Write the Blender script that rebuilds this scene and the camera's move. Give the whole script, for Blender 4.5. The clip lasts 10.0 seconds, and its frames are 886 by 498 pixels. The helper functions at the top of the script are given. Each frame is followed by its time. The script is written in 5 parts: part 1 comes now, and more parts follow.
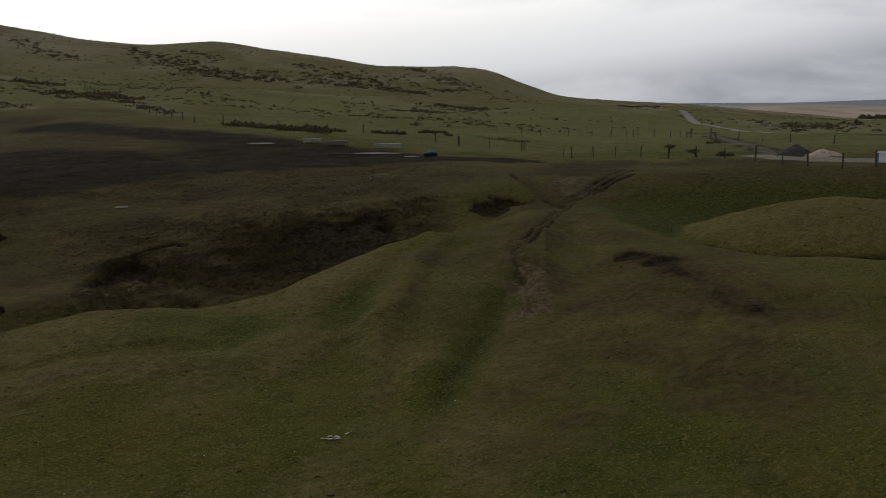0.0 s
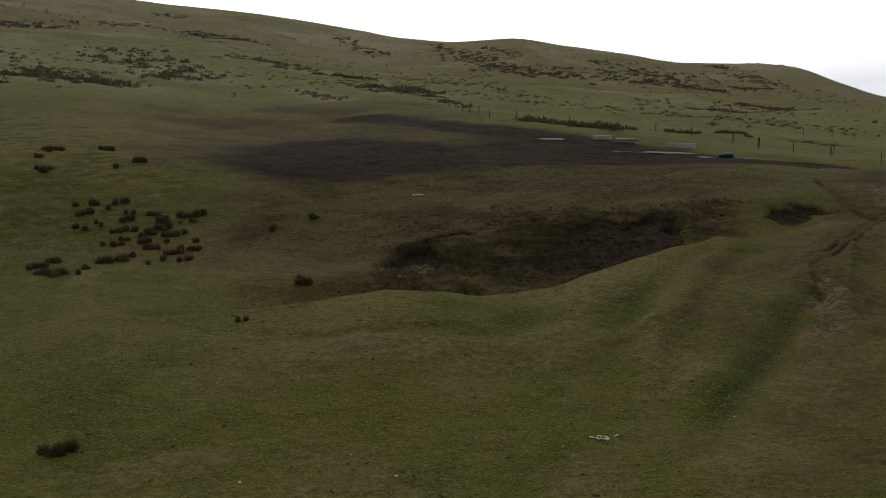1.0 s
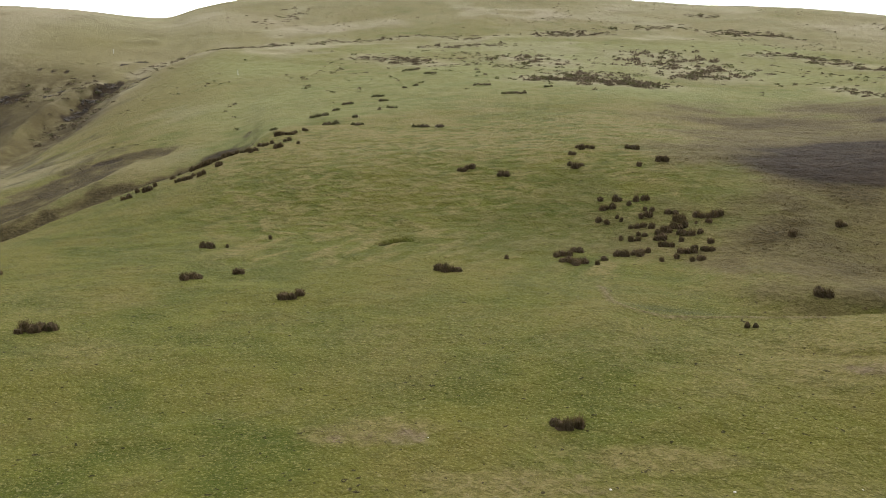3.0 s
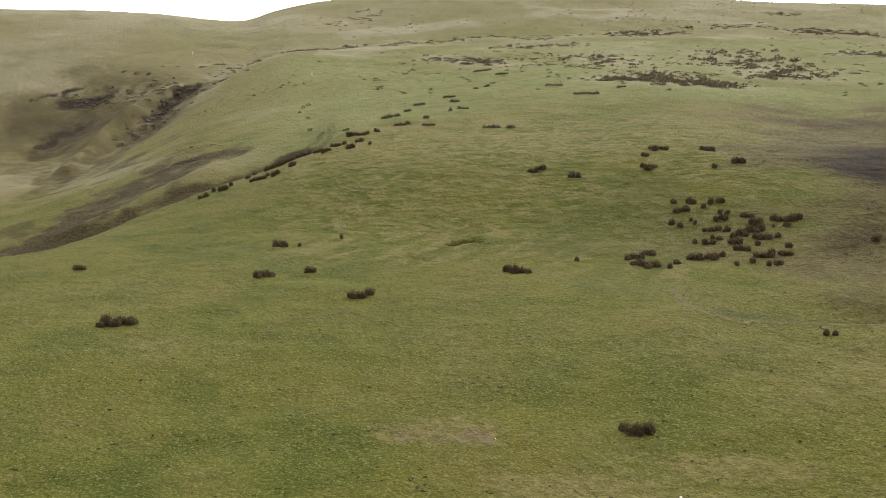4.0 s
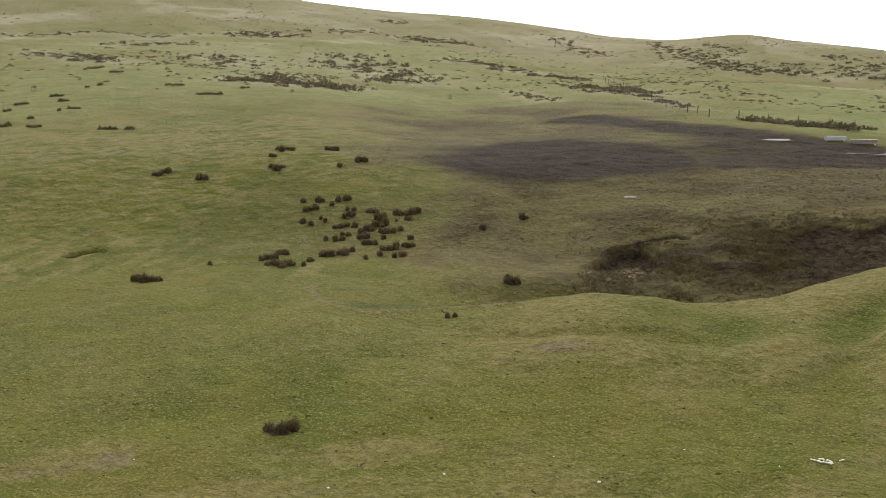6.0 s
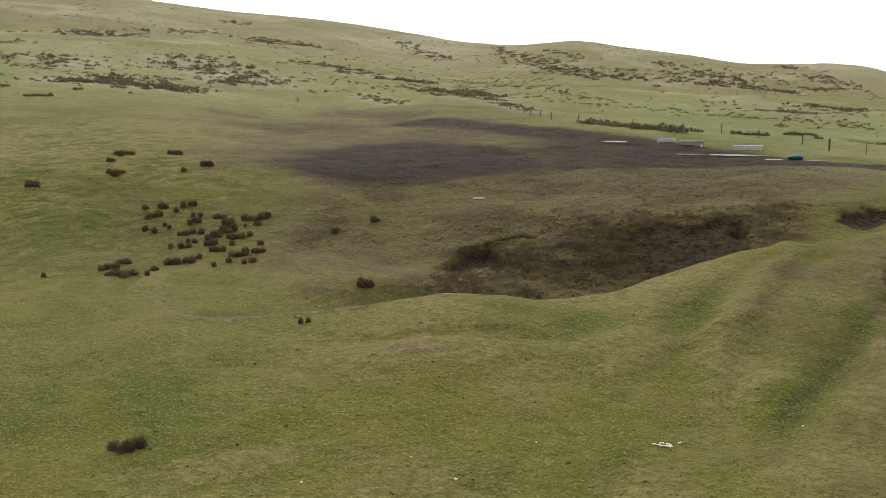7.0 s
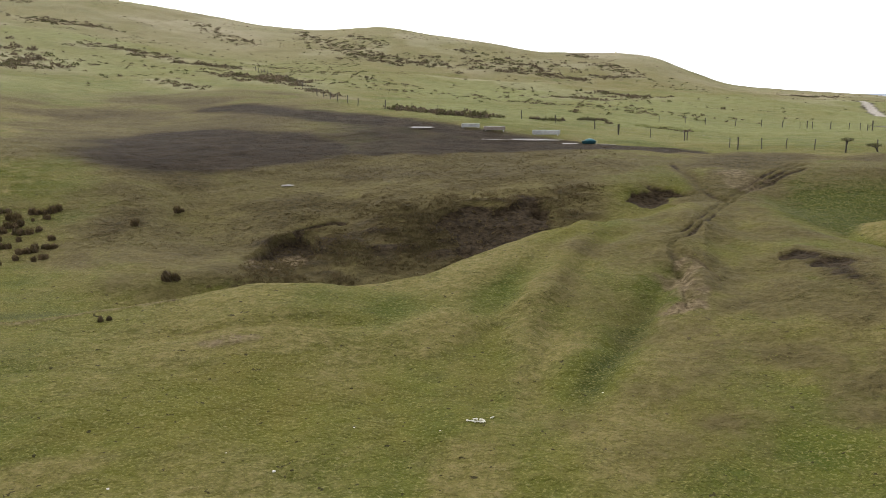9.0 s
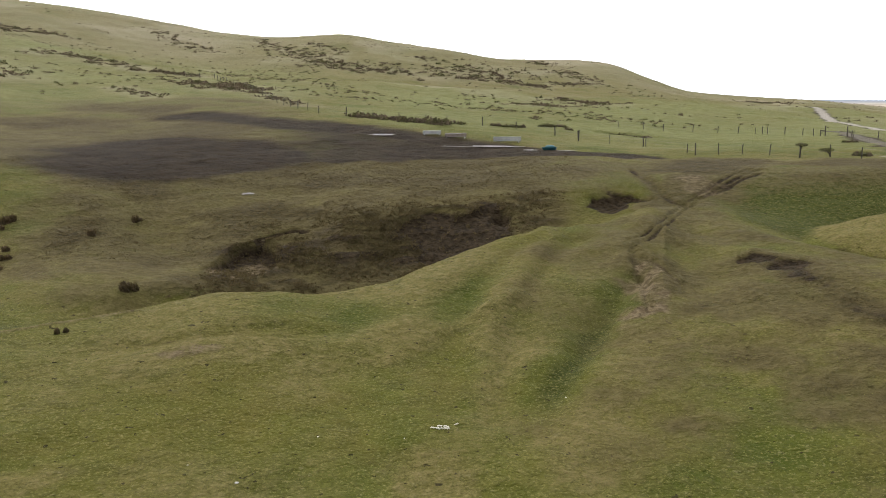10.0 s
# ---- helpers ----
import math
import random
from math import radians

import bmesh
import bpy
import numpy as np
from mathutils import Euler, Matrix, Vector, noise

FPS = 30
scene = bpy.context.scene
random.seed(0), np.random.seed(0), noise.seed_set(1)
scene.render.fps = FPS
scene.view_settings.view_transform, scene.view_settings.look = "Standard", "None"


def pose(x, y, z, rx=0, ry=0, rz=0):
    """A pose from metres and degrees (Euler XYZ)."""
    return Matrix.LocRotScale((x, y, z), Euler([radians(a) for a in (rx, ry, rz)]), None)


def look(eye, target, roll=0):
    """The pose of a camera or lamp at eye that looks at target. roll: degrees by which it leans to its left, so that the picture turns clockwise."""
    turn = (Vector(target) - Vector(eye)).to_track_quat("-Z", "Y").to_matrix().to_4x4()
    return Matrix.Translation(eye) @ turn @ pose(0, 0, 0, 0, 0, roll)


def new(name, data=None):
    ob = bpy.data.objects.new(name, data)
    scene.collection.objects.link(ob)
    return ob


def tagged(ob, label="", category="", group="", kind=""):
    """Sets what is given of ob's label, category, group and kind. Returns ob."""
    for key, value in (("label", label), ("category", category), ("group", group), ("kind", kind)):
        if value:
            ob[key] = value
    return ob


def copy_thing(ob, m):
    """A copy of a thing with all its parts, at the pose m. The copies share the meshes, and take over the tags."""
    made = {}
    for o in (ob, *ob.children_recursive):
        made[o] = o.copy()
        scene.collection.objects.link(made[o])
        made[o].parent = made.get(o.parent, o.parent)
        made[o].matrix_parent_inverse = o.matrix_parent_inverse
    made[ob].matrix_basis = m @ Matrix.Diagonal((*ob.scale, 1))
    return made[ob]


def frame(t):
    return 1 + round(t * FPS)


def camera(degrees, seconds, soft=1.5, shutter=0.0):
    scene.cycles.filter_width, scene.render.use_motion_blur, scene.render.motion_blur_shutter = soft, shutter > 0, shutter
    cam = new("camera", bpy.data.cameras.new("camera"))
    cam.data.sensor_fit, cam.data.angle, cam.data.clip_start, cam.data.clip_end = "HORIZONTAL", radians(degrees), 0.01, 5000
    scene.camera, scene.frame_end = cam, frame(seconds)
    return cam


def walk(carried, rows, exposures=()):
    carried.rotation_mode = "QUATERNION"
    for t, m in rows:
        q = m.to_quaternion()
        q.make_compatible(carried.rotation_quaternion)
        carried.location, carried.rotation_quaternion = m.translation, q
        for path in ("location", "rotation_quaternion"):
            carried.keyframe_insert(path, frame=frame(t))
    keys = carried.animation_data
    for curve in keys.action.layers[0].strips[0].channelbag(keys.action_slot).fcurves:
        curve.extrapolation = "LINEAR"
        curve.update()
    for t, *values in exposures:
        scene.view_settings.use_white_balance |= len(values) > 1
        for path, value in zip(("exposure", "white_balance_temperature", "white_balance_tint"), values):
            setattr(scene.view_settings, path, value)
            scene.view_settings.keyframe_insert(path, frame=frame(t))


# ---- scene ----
# ---------------------------------------------------------------- camera: hovers and turns
EYE = (0.0, 0.0, 12.0)
cam = camera(53.93, 10.0, soft=0.6)
# seconds, yaw, pitch, roll in degrees
TURN = [
    (0, -0.85, -8.34, -1.01),
    (0.5, 8.48, -8.38, 0.71),
    (0.7, 12.28, -8.43, 0.62),
    (1, 17.76, -8.45, 0.34),
    (1.5, 27.03, -8.53, -0.07),
    (1.7, 30.67, -8.56, -1.40),
    (2, 35.67, -8.59, -2.71),
    (2.2, 38.82, -8.57, -3.12),
    (2.5, 43.05, -8.58, -0.15),
    (3, 50.99, -8.56, 0.01),
    (3.2, 53.85, -8.57, 0.07),
    (3.4, 56.02, -8.56, 0.06),
    (3.6, 56.94, -8.55, 0.04),
    (3.8, 56.73, -8.53, 0.03),
    (4, 55.60, -8.51, 0.01),
    (4.15, 54.28, -8.49, 0.0),
    (4.3, 52.62, -8.48, -0.01),
    (4.5, 50.22, -8.49, -0.05),
    (5, 43.48, -8.46, 0.01),
    (5.5, 37.12, -8.45, 0.08),
    (5.7, 34.85, -8.44, 0.05),
    (6.8, 23.61, -8.33, 0.05),
    (7, 21.79, -8.25, 0.01),
    (7.5, 17.30, -8.14, -0.02),
    (8, 13.17, -8.17, -0.03),
    (8.1, 12.80, -8.79, 0.02),
    (8.2, 12.38, -9.69, 0.04),
    (8.3, 12.02, -9.75, 0.03),
    (8.5, 11.33, -9.76, 0.0),
    (8.7, 10.60, -10.20, 0.0),
    (8.9, 9.83, -10.19, -0.02),
    (9, 9.30, -9.15, -0.03),
    (9.5, 7.34, -8.55, 0.01),
    (10, 6.80, -8.70, -0.22),
]
EXPOSURES = [(0.0, -3.42), (0.5, -3.27), (1.0, -2.85), (1.5, -2.28), (2.0, -1.8), (2.5, -1.36), (3.0, -1.13), (4.5, -1.1), (5.5, -1.12), (7.0, -1.18), (8.0, -1.2), (8.5, -1.28), (9.0, -1.16), (9.5, -1.12), (10.0, -1.28)]
walk(cam, [(t, pose(*EYE, 90 + p, 0, yw) @ pose(0, 0, 0, 0, 0, ro)) for t, yw, p, ro in TURN], EXPOSURES)

# ---------------------------------------------------------------- overcast sky and a veiled sun
SUN_AZ, SUN_EL = 38.0, 27.0                      # degrees west of north, and up
world = bpy.data.worlds.new("overcast_sky")
scene.world = world
world.use_nodes = True
wn, wl = world.node_tree.nodes, world.node_tree.links
wn.clear()


def wnode(kind, **values):
    n = wn.new(kind)
    for key, v in values.items():
        n.inputs[key].default_value = v
    return n


sky = wn.new("ShaderNodeTexSky")
sky.sky_type, sky.sun_disc = "NISHITA", False
sky.sun_elevation, sky.sun_rotation = radians(SUN_EL), radians(-SUN_AZ)
sky.air_density, sky.dust_density, sky.ozone_density = 1.0, 4.0, 1.0
coord = wn.new("ShaderNodeTexCoord")
stretch = wn.new("ShaderNodeMapping")
stretch.inputs["Scale"].default_value = (1.0, 1.0, 4.5)
clouds = wnode("ShaderNodeTexNoise", Scale=2.6, Detail=7.0, Roughness=0.55, Distortion=0.4)
# the overcast glows round the hidden sun and is thick and grey away from it
toward = wn.new("ShaderNodeVectorMath"); toward.operation = "DOT_PRODUCT"
toward.inputs[1].default_value = (-math.sin(radians(SUN_AZ)) * math.cos(radians(SUN_EL)), math.cos(radians(SUN_AZ)) * math.cos(radians(SUN_EL)), math.sin(radians(SUN_EL)))
veil = wn.new("ShaderNodeMath"); veil.operation = "MULTIPLY_ADD"
veil.inputs[1].default_value, veil.inputs[2].default_value = 0.95, -0.47
near_sun = wn.new("ShaderNodeMath"); near_sun.operation = "ADD"
ramp = wn.new("ShaderNodeValToRGB")
ramp.color_ramp.elements[0].position, ramp.color_ramp.elements[0].color = 0.02, (2.3, 2.5, 2.9, 1)
ramp.color_ramp.elements[1].position, ramp.color_ramp.elements[1].color = 0.92, (11.5, 11.4, 11.2, 1)
low = ramp.color_ramp.elements.new(0.36); low.color = (6.9, 7.05, 7.35, 1)
mid = ramp.color_ramp.elements.new(0.66); mid.color = (9.0, 9.0, 9.0, 1)
mix = wn.new("ShaderNodeMix"); mix.data_type, mix.blend_type = "RGBA", "ADD"
mix.inputs["Factor"].default_value = 0.04
back = wn.new("ShaderNodeBackground")
back.inputs["Strength"].default_value = 1.0
wout = wn.new("ShaderNodeOutputWorld")
wl.new(coord.outputs["Generated"], stretch.inputs["Vector"])
wl.new(stretch.outputs["Vector"], clouds.inputs["Vector"])
wl.new(coord.outputs["Generated"], toward.inputs[0])
wl.new(clouds.outputs["Fac"], veil.inputs[0])
wl.new(toward.outputs["Value"], near_sun.inputs[0]); wl.new(veil.outputs[0], near_sun.inputs[1])
# a greyer bank of cloud lies low along the horizon
height = wn.new("ShaderNodeSeparateXYZ")
wl.new(coord.outputs["Generated"], height.inputs["Vector"])
ragged = wn.new("ShaderNodeMath"); ragged.operation = "MULTIPLY_ADD"
ragged.inputs[1].default_value = -0.16
wl.new(clouds.outputs["Fac"], ragged.inputs[0]); wl.new(height.outputs["Z"], ragged.inputs[2])
bank_cloud = wn.new("ShaderNodeMapRange")
for key, v in (("From Min", -0.03), ("From Max", 0.035), ("To Min", -0.34), ("To Max", 0.0)):
    bank_cloud.inputs[key].default_value = v
wl.new(ragged.outputs[0], bank_cloud.inputs["Value"])
thick = wn.new("ShaderNodeMath"); thick.operation = "ADD"
wl.new(near_sun.outputs[0], thick.inputs[0]); wl.new(bank_cloud.outputs["Result"], thick.inputs[1])
wl.new(thick.outputs[0], ramp.inputs["Fac"])
wl.new(ramp.outputs["Color"], mix.inputs["A"]); wl.new(sky.outputs["Color"], mix.inputs["B"])
wl.new(mix.outputs["Result"], back.inputs["Color"]); wl.new(back.outputs["Background"], wout.inputs["Surface"])

sun_data = bpy.data.lights.new("sun", "SUN")
sun_data.energy, sun_data.angle, sun_data.color = 1.4, radians(16), (1.0, 0.95, 0.88)
sun = new("sun", sun_data)
sun.matrix_world = look((0, 0, 400), (math.sin(radians(SUN_AZ)) * 100, -math.cos(radians(SUN_AZ)) * 100, 400 - math.tan(radians(SUN_EL)) * 100))

# ---------------------------------------------------------------- lie of the land
# Lines along which the slope of the hillside breaks: bearing (degrees west of north), distance and height in metres.
# near
NEAR = [(-36, 24, 1.2), (-20, 24, 0.9), (0, 23, 0.5), (20, 23, 0.4), (45, 23, 0.5), (60, 23, 0.3), (80, 23, 0.1), (90, 23, 0)]
# apron
APRON = [(-36, 36, 2.5), (-22, 36, 2.4), (-10, 36, 2), (0, 33, 1.2), (10, 31, 0.95), (25, 31, 0.9), (43, 31.5, 0.8), (60, 32, 0.5),
    (80, 32, 0.3), (90, 32, 0.2)]
# brow
BROW = [(-36, 50, 4.44), (-27.8, 50, 4.35), (-22.8, 50, 4.26), (-18.8, 52, 4.45), (-16, 54, 4.46), (-12.5, 57, 4.48), (-9.7, 61, 4.73), (-6.6, 64, 5.33),
    (-5.2, 62, 4.99), (-2.7, 60, 4.56), (0.2, 58, 4.51), (3.2, 55, 4.03), (6.2, 52, 3.35), (9.2, 49, 2.85), (12.3, 47, 2.56), (15.3, 45.5, 2.57),
    (18.2, 45, 2.95), (21, 45, 2.98), (24.6, 44.5, 2.68), (28, 44, 2.40), (31.3, 44, 2.22), (36.6, 44.5, 2.15), (39.5, 45, 2.33), (45, 45, 1.61),
    (50, 45, 1.36), (60, 45, 1.11), (70, 46, 0.87), (80, 46, 1.13), (90, 46, 0.96)]
# gully floor
GULLY_FLOOR = [(-36, 60, 2.6), (-22, 60, 2.8), (-16.5, 61, 3.6), (-12.5, 63, 4.6), (-9.7, 67, 5.3), (-6.6, 67, 5.1), (-4, 65, 3.9), (-1, 63, 3),
    (3, 60, 2), (8, 57, 0.6), (15, 54, -0.8), (20, 53, -0.6), (27, 52, 0.2), (33, 51, 1), (38, 51, 1.4), (45, 52, 1.6),
    (60, 52, 1.2), (80, 54, 0.9), (90, 54, 0.7)]
# bank foot
BANK_FOOT = [(-36, 70, 3.9), (-22, 70, 3.9), (-16.5, 68, 4.3), (-12.5, 69, 4.75), (-9.7, 71, 5.66), (-6.6, 70, 5.38), (-4, 68, 4.3), (-1.2, 66, 3.92),
    (2.5, 64, 3.51), (6, 62, 2.18), (10, 60, 0.88), (15.3, 58, 0.41), (20.4, 57, 1.02), (24.6, 56, 1.82), (30, 55, 1.71), (36, 55, 1.31),
    (45, 58, 1.46), (52, 60, 1.53), (60, 62, 1.4), (70, 64, 1.29), (80, 66, 0.96), (90, 66, 0.6)]
# bank top
BANK_TOP = [(-36, 82, 7.7), (-27.5, 82, 7.77), (-22, 82, 7.7), (-16, 80, 7.39), (-12.5, 79, 7.17), (-9.7, 78, 6.96), (-7.6, 77, 6.89), (-4.8, 75, 6.62),
    (-1.2, 73, 6), (2.5, 72, 5.57), (7.7, 71, 4.91), (11.8, 70, 4.52), (16, 68, 3.05), (19.2, 67, 2.7), (24.5, 65, 1.82), (29.4, 66, 2.61),
    (36, 66, 1.78), (43, 67, 1.63), (52, 70, 2.16), (60, 74, 1.86), (70, 78, 1.32), (80, 80, 0.76), (90, 80, -0.1)]
# pasture
PASTURE = [(-36, 100, 7.98), (-22, 100, 7.9), (-12, 98, 7.55), (-7.6, 95, 7.44), (-1, 95, 7.85), (2.5, 92, 7.5), (8, 91, 7.07), (14, 92, 7.02),
    (20, 93, 7.29), (28, 93, 7.45), (36, 95, 8.35), (42, 98, 8.92), (50, 98, 8.58), (60, 98, 7.04), (64, 102, 6.3), (70, 100, 3.43),
    (80, 93, -0.74), (90, 90, -3.06)]
# edge
EDGE = [(-36, 120, 7.81), (-27, 118, 7.78), (-20, 115, 7.78), (-12, 112, 7.7), (-7.6, 108, 7.66), (-1.2, 110, 8.25), (2.5, 113, 9.04), (9.9, 122, 10.72),
    (13.5, 130, 11.55), (20.6, 145, 12.66), (27, 140, 11.02), (32, 135, 10.35), (38, 135, 11.53), (42, 140, 12.73), (50, 135, 11.29), (55, 130, 10.64),
    (61, 125, 9.82), (64, 118, 7.61), (67.6, 112, 5.29), (71, 108, 3.37), (74.3, 103, 1.54), (77.4, 100, -0.28), (84, 96, -3.2), (90, 94, -4.57)]
# field
FIELD = [(-36, 180, 7.92), (-22, 190, 8.02), (-16, 200, 8.51), (-10.8, 165, 8.26), (-5, 150, 9.38), (2.5, 160, 11.44), (8, 170, 13.19), (14, 185, 14.91),
    (22, 190, 16.98), (30, 190, 15.98), (41, 190, 18.47), (50, 185, 17.81), (55, 175, 15.67), (60, 160, 12.56), (62.5, 140, 9.8), (64, 130, 6.1),
    (67.6, 124, 2.02), (71, 120, -1.04), (74.3, 115, -4.16), (77.4, 112, -6.74), (84, 108, -8.99), (90, 106, -10.53)]
# rise
RISE = [(-36, 320, 8.6), (-27, 310, 8.8), (-20, 300, 9.9), (-16.5, 290, 11.49), (-10, 260, 12), (-5, 250, 13.31), (2.5, 250, 15.93), (8, 255, 17.79),
    (14, 260, 20.63), (22, 270, 23.32), (30, 270, 25.21), (41, 270, 28.04), (50, 270, 29.93), (55, 255, 26.26), (60, 220, 19.68), (62.5, 185, 13.94),
    (64, 162, 9.46), (67.6, 148, 5.54), (71, 142, 2.82), (74.3, 138, 0.17), (77.4, 135, -2.43), (84, 130, -6.27), (90, 128, -8.27)]
# hill foot
HILL_FOOT = [(-36, 450, 9.6), (-27, 430, 9), (-22, 420, 11.3), (-16, 380, 15.3), (-10, 340, 16.7), (-5, 330, 18.3), (2.5, 330, 22.1), (9.8, 340, 26.8),
    (17, 350, 29.7), (24, 360, 33.4), (32, 370, 41.8), (39, 370, 44), (46, 370, 45.7), (53, 370, 44.7), (60, 360, 41.3), (64.6, 340, 37.6),
    (67.6, 310, 28.2), (71, 280, 17.87), (74, 260, 10.18), (77, 250, 5.02), (84, 250, -1.1), (90, 250, -3.73)]
# crest
CREST = [(-36, 1000, -0.2), (-27.4, 900, 5.4), (-24, 800, 11.6), (-20.2, 700, 16.3), (-16.4, 600, 19.9), (-12.4, 540, 21.9), (-9, 500, 24), (-6.4, 480, 30.4),
    (-3.6, 490, 39.4), (-1.1, 500, 42.1), (2.5, 490, 42), (6.2, 500, 47.4), (9.8, 520, 53.5), (13.7, 540, 59.6), (16.9, 560, 59.1), (20.4, 570, 61.7),
    (23.7, 590, 68.8), (27, 600, 74.5), (30, 610, 78.7), (35.5, 620, 83.7), (42, 630, 92.7), (47, 640, 100.8), (52, 640, 103.1), (57, 630, 98.3),
    (61.4, 600, 88.9), (63.8, 590, 83.9), (66.2, 580, 77.1), (68.3, 560, 69.2), (70.4, 540, 67.8), (73.8, 520, 68), (76.5, 520, 68.5), (84, 520, 66.7),
    (90, 520, 66.7)]
# behind
BEHIND = [(-36, 1500, -10), (-27, 1400, -8), (-16, 1000, 0), (-9, 800, 5), (-3, 760, 25), (10, 800, 35), (30, 900, 55), (50, 950, 75),
    (70, 850, 45), (90, 850, 45)]
# far plain
FAR_PLAIN = [(-36, 2800, -0.2), (-27.4, 2800, 7.1), (-21.8, 2800, 29.1), (-16, 2800, 26.7), (0, 2600, 20), (90, 2600, 20)]
# far ridge
FAR_RIDGE = [(-36, 4200, 74.3), (-27.4, 4200, 70.6), (-22.5, 4200, 66.2), (-16.4, 4200, 73.6), (-10, 4200, 63.3), (0, 4200, 48.7), (90, 4200, 41.3)]
# end
END = [(-36, 4750, 40), (90, 4750, 20)]
BREAKLINES = [NEAR, APRON, BROW, GULLY_FLOOR, BANK_FOOT, BANK_TOP, PASTURE, EDGE, FIELD, RISE, HILL_FOOT, CREST, BEHIND, FAR_PLAIN, FAR_RIDGE, END]


def pchip_slopes(x, y):
    """Slopes of a curve through the knots that makes no bumps of its own; the knots run along the first axis."""
    h, d = np.diff(x, axis=0), np.diff(y, axis=0) / np.diff(x, axis=0)
    m = np.zeros_like(y)
    w1, w2 = 2 * h[1:] + h[:-1], h[1:] + 2 * h[:-1]
    same = d[1:] * d[:-1] > 0
    inner = np.where(same, (w1 + w2) / (w1 / np.where(same, d[:-1], 1) + w2 / np.where(same, d[1:], 1)), 0)
    m[1:-1] = inner
    m[0], m[-1] = d[0], d[-1]
    return m


def hermite(t, h, y0, y1, m0, m1):
    return (2*t**3 - 3*t*t + 1) * y0 + (t**3 - 2*t*t + t) * h * m0 + (3*t*t - 2*t**3) * y1 + (t**3 - t*t) * h * m1


def along(line, column, b):
    """Distance or height of a break line at the bearings b."""
    a = np.array(line, float)
    x, y = a[:, 0], a[:, column]
    b = np.clip(b, x[0], x[-1])
    m = pchip_slopes(x, y)
    i = np.clip(np.searchsorted(x, b, side="right") - 1, 0, len(x) - 2)
    h = x[i + 1] - x[i]
    return hermite((b - x[i]) / h, h, y[i], y[i + 1], m[i], m[i + 1])


def lattice(ix, iy, seed):
    n = (ix.astype(np.int64) * 374761393 + iy.astype(np.int64) * 668265263 + seed * 1442695041) & 0x7fffffff
    n = ((n ^ (n >> 13)) * 1274126177) & 0x7fffffff
    return ((n ^ (n >> 16)) & 0xffff) / 32767.5 - 1.0


def ripple(x, y, seed=0):
    """Smooth value noise between -1 and 1, one lump a metre."""
    ix, iy = np.floor(x), np.floor(y)
    fx, fy = x - ix, y - iy
    fx, fy = fx * fx * (3 - 2 * fx), fy * fy * (3 - 2 * fy)
    a, b = lattice(ix, iy, seed), lattice(ix + 1, iy, seed)
    c, d = lattice(ix, iy + 1, seed), lattice(ix + 1, iy + 1, seed)
    return (a + (b - a) * fx) * (1 - fy) + (c + (d - c) * fx) * fy


def fbm(x, y, size, octaves, seed=0):
    total, amp, norm = 0, 1.0, 0
    for k in range(octaves):
        total = total + amp * ripple(x * 2**k / size + 17.3 * k, y * 2**k / size - 9.1 * k, seed + k)
        norm += amp
        amp *= 0.5
    return total / norm


def step(a, b, v):
    t = np.clip((v - a) / (b - a), 0, 1)
    return t * t * (3 - 2 * t)


def band(a, b, soft, v):
    return step(a - soft, a + soft, v) * (1 - step(b - soft, b + soft, v))


def to_path(x, y, path):
    """Distance from a line through a few corners."""
    best = np.full(np.shape(x), 1e9)
    px, py = [p[0] for p in path], [p[1] for p in path]
    near = (x > min(px) - 40) & (x < max(px) + 40) & (y > min(py) - 40) & (y < max(py) + 40)
    best[near] = to_line(x[near], y[near], path)
    return best


def to_line(x, y, path):
    best = np.full(np.shape(x), 1e9)
    for (ax, ay), (bx, by) in zip(path[:-1], path[1:]):
        t = np.clip(((x - ax) * (bx - ax) + (y - ay) * (by - ay)) / ((bx - ax)**2 + (by - ay)**2), 0, 1)
        best = np.minimum(best, np.hypot(x - ax - t * (bx - ax), y - ay - t * (by - ay)))
    return best


def spot(b, r):
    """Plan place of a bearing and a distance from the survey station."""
    return -math.sin(radians(b)) * r, math.cos(radians(b)) * r


def smooth_path(points, n=8):
    """A rounder line through the corners (bearing, distance)."""
    p = [np.array(spot(*q)) for q in points]
    p = [2 * p[0] - p[1]] + p + [2 * p[-1] - p[-2]]
    out = []
    for i in range(1, len(p) - 2):
        for k in range(n):
            t = k / n
            q = 0.5 * (2*p[i] + (p[i+1] - p[i-1])*t + (2*p[i-1] - 5*p[i] + 4*p[i+1] - p[i+2])*t*t + (3*p[i] - p[i-1] - 3*p[i+1] + p[i+2])*t**3)
            out.append(tuple(q))
    return out + [tuple(p[-2])]


# lines in the turf: (bearing, distance)
RUT_MAIN = smooth_path([(-13.18, 81.8), (-11.73, 77), (-10.47, 73.6), (-9.31, 68.8), (-7.38, 57.6), (-5.92, 53.2), (-5.65, 51.6), (-6.67, 50.6), (-7.98, 48.4), (-8.74, 47.0)])
RUT_TWIN = smooth_path([(-12.68, 82.6), (-11.05, 76.8), (-9.73, 72.4), (-8.82, 68.8), (-7.02, 58.2), (-5.37, 54.2)])
RUT_WET = smooth_path([(-13.2, 79), (-12.07, 76.6), (-10.75, 73.6), (-9.74, 71.2)])
RUT_WEST = smooth_path([(-5.4, 82), (-5.9, 78.5), (-6.5, 75.6), (-7.12, 73.2), (-7.98, 70.2), (-8.89, 68.6)])
RUT_LOW = smooth_path([(-5.65, 51.0), (-6.0, 48.8), (-6.6, 46.6), (-6.5, 44.4), (-6.9, 42.4)])
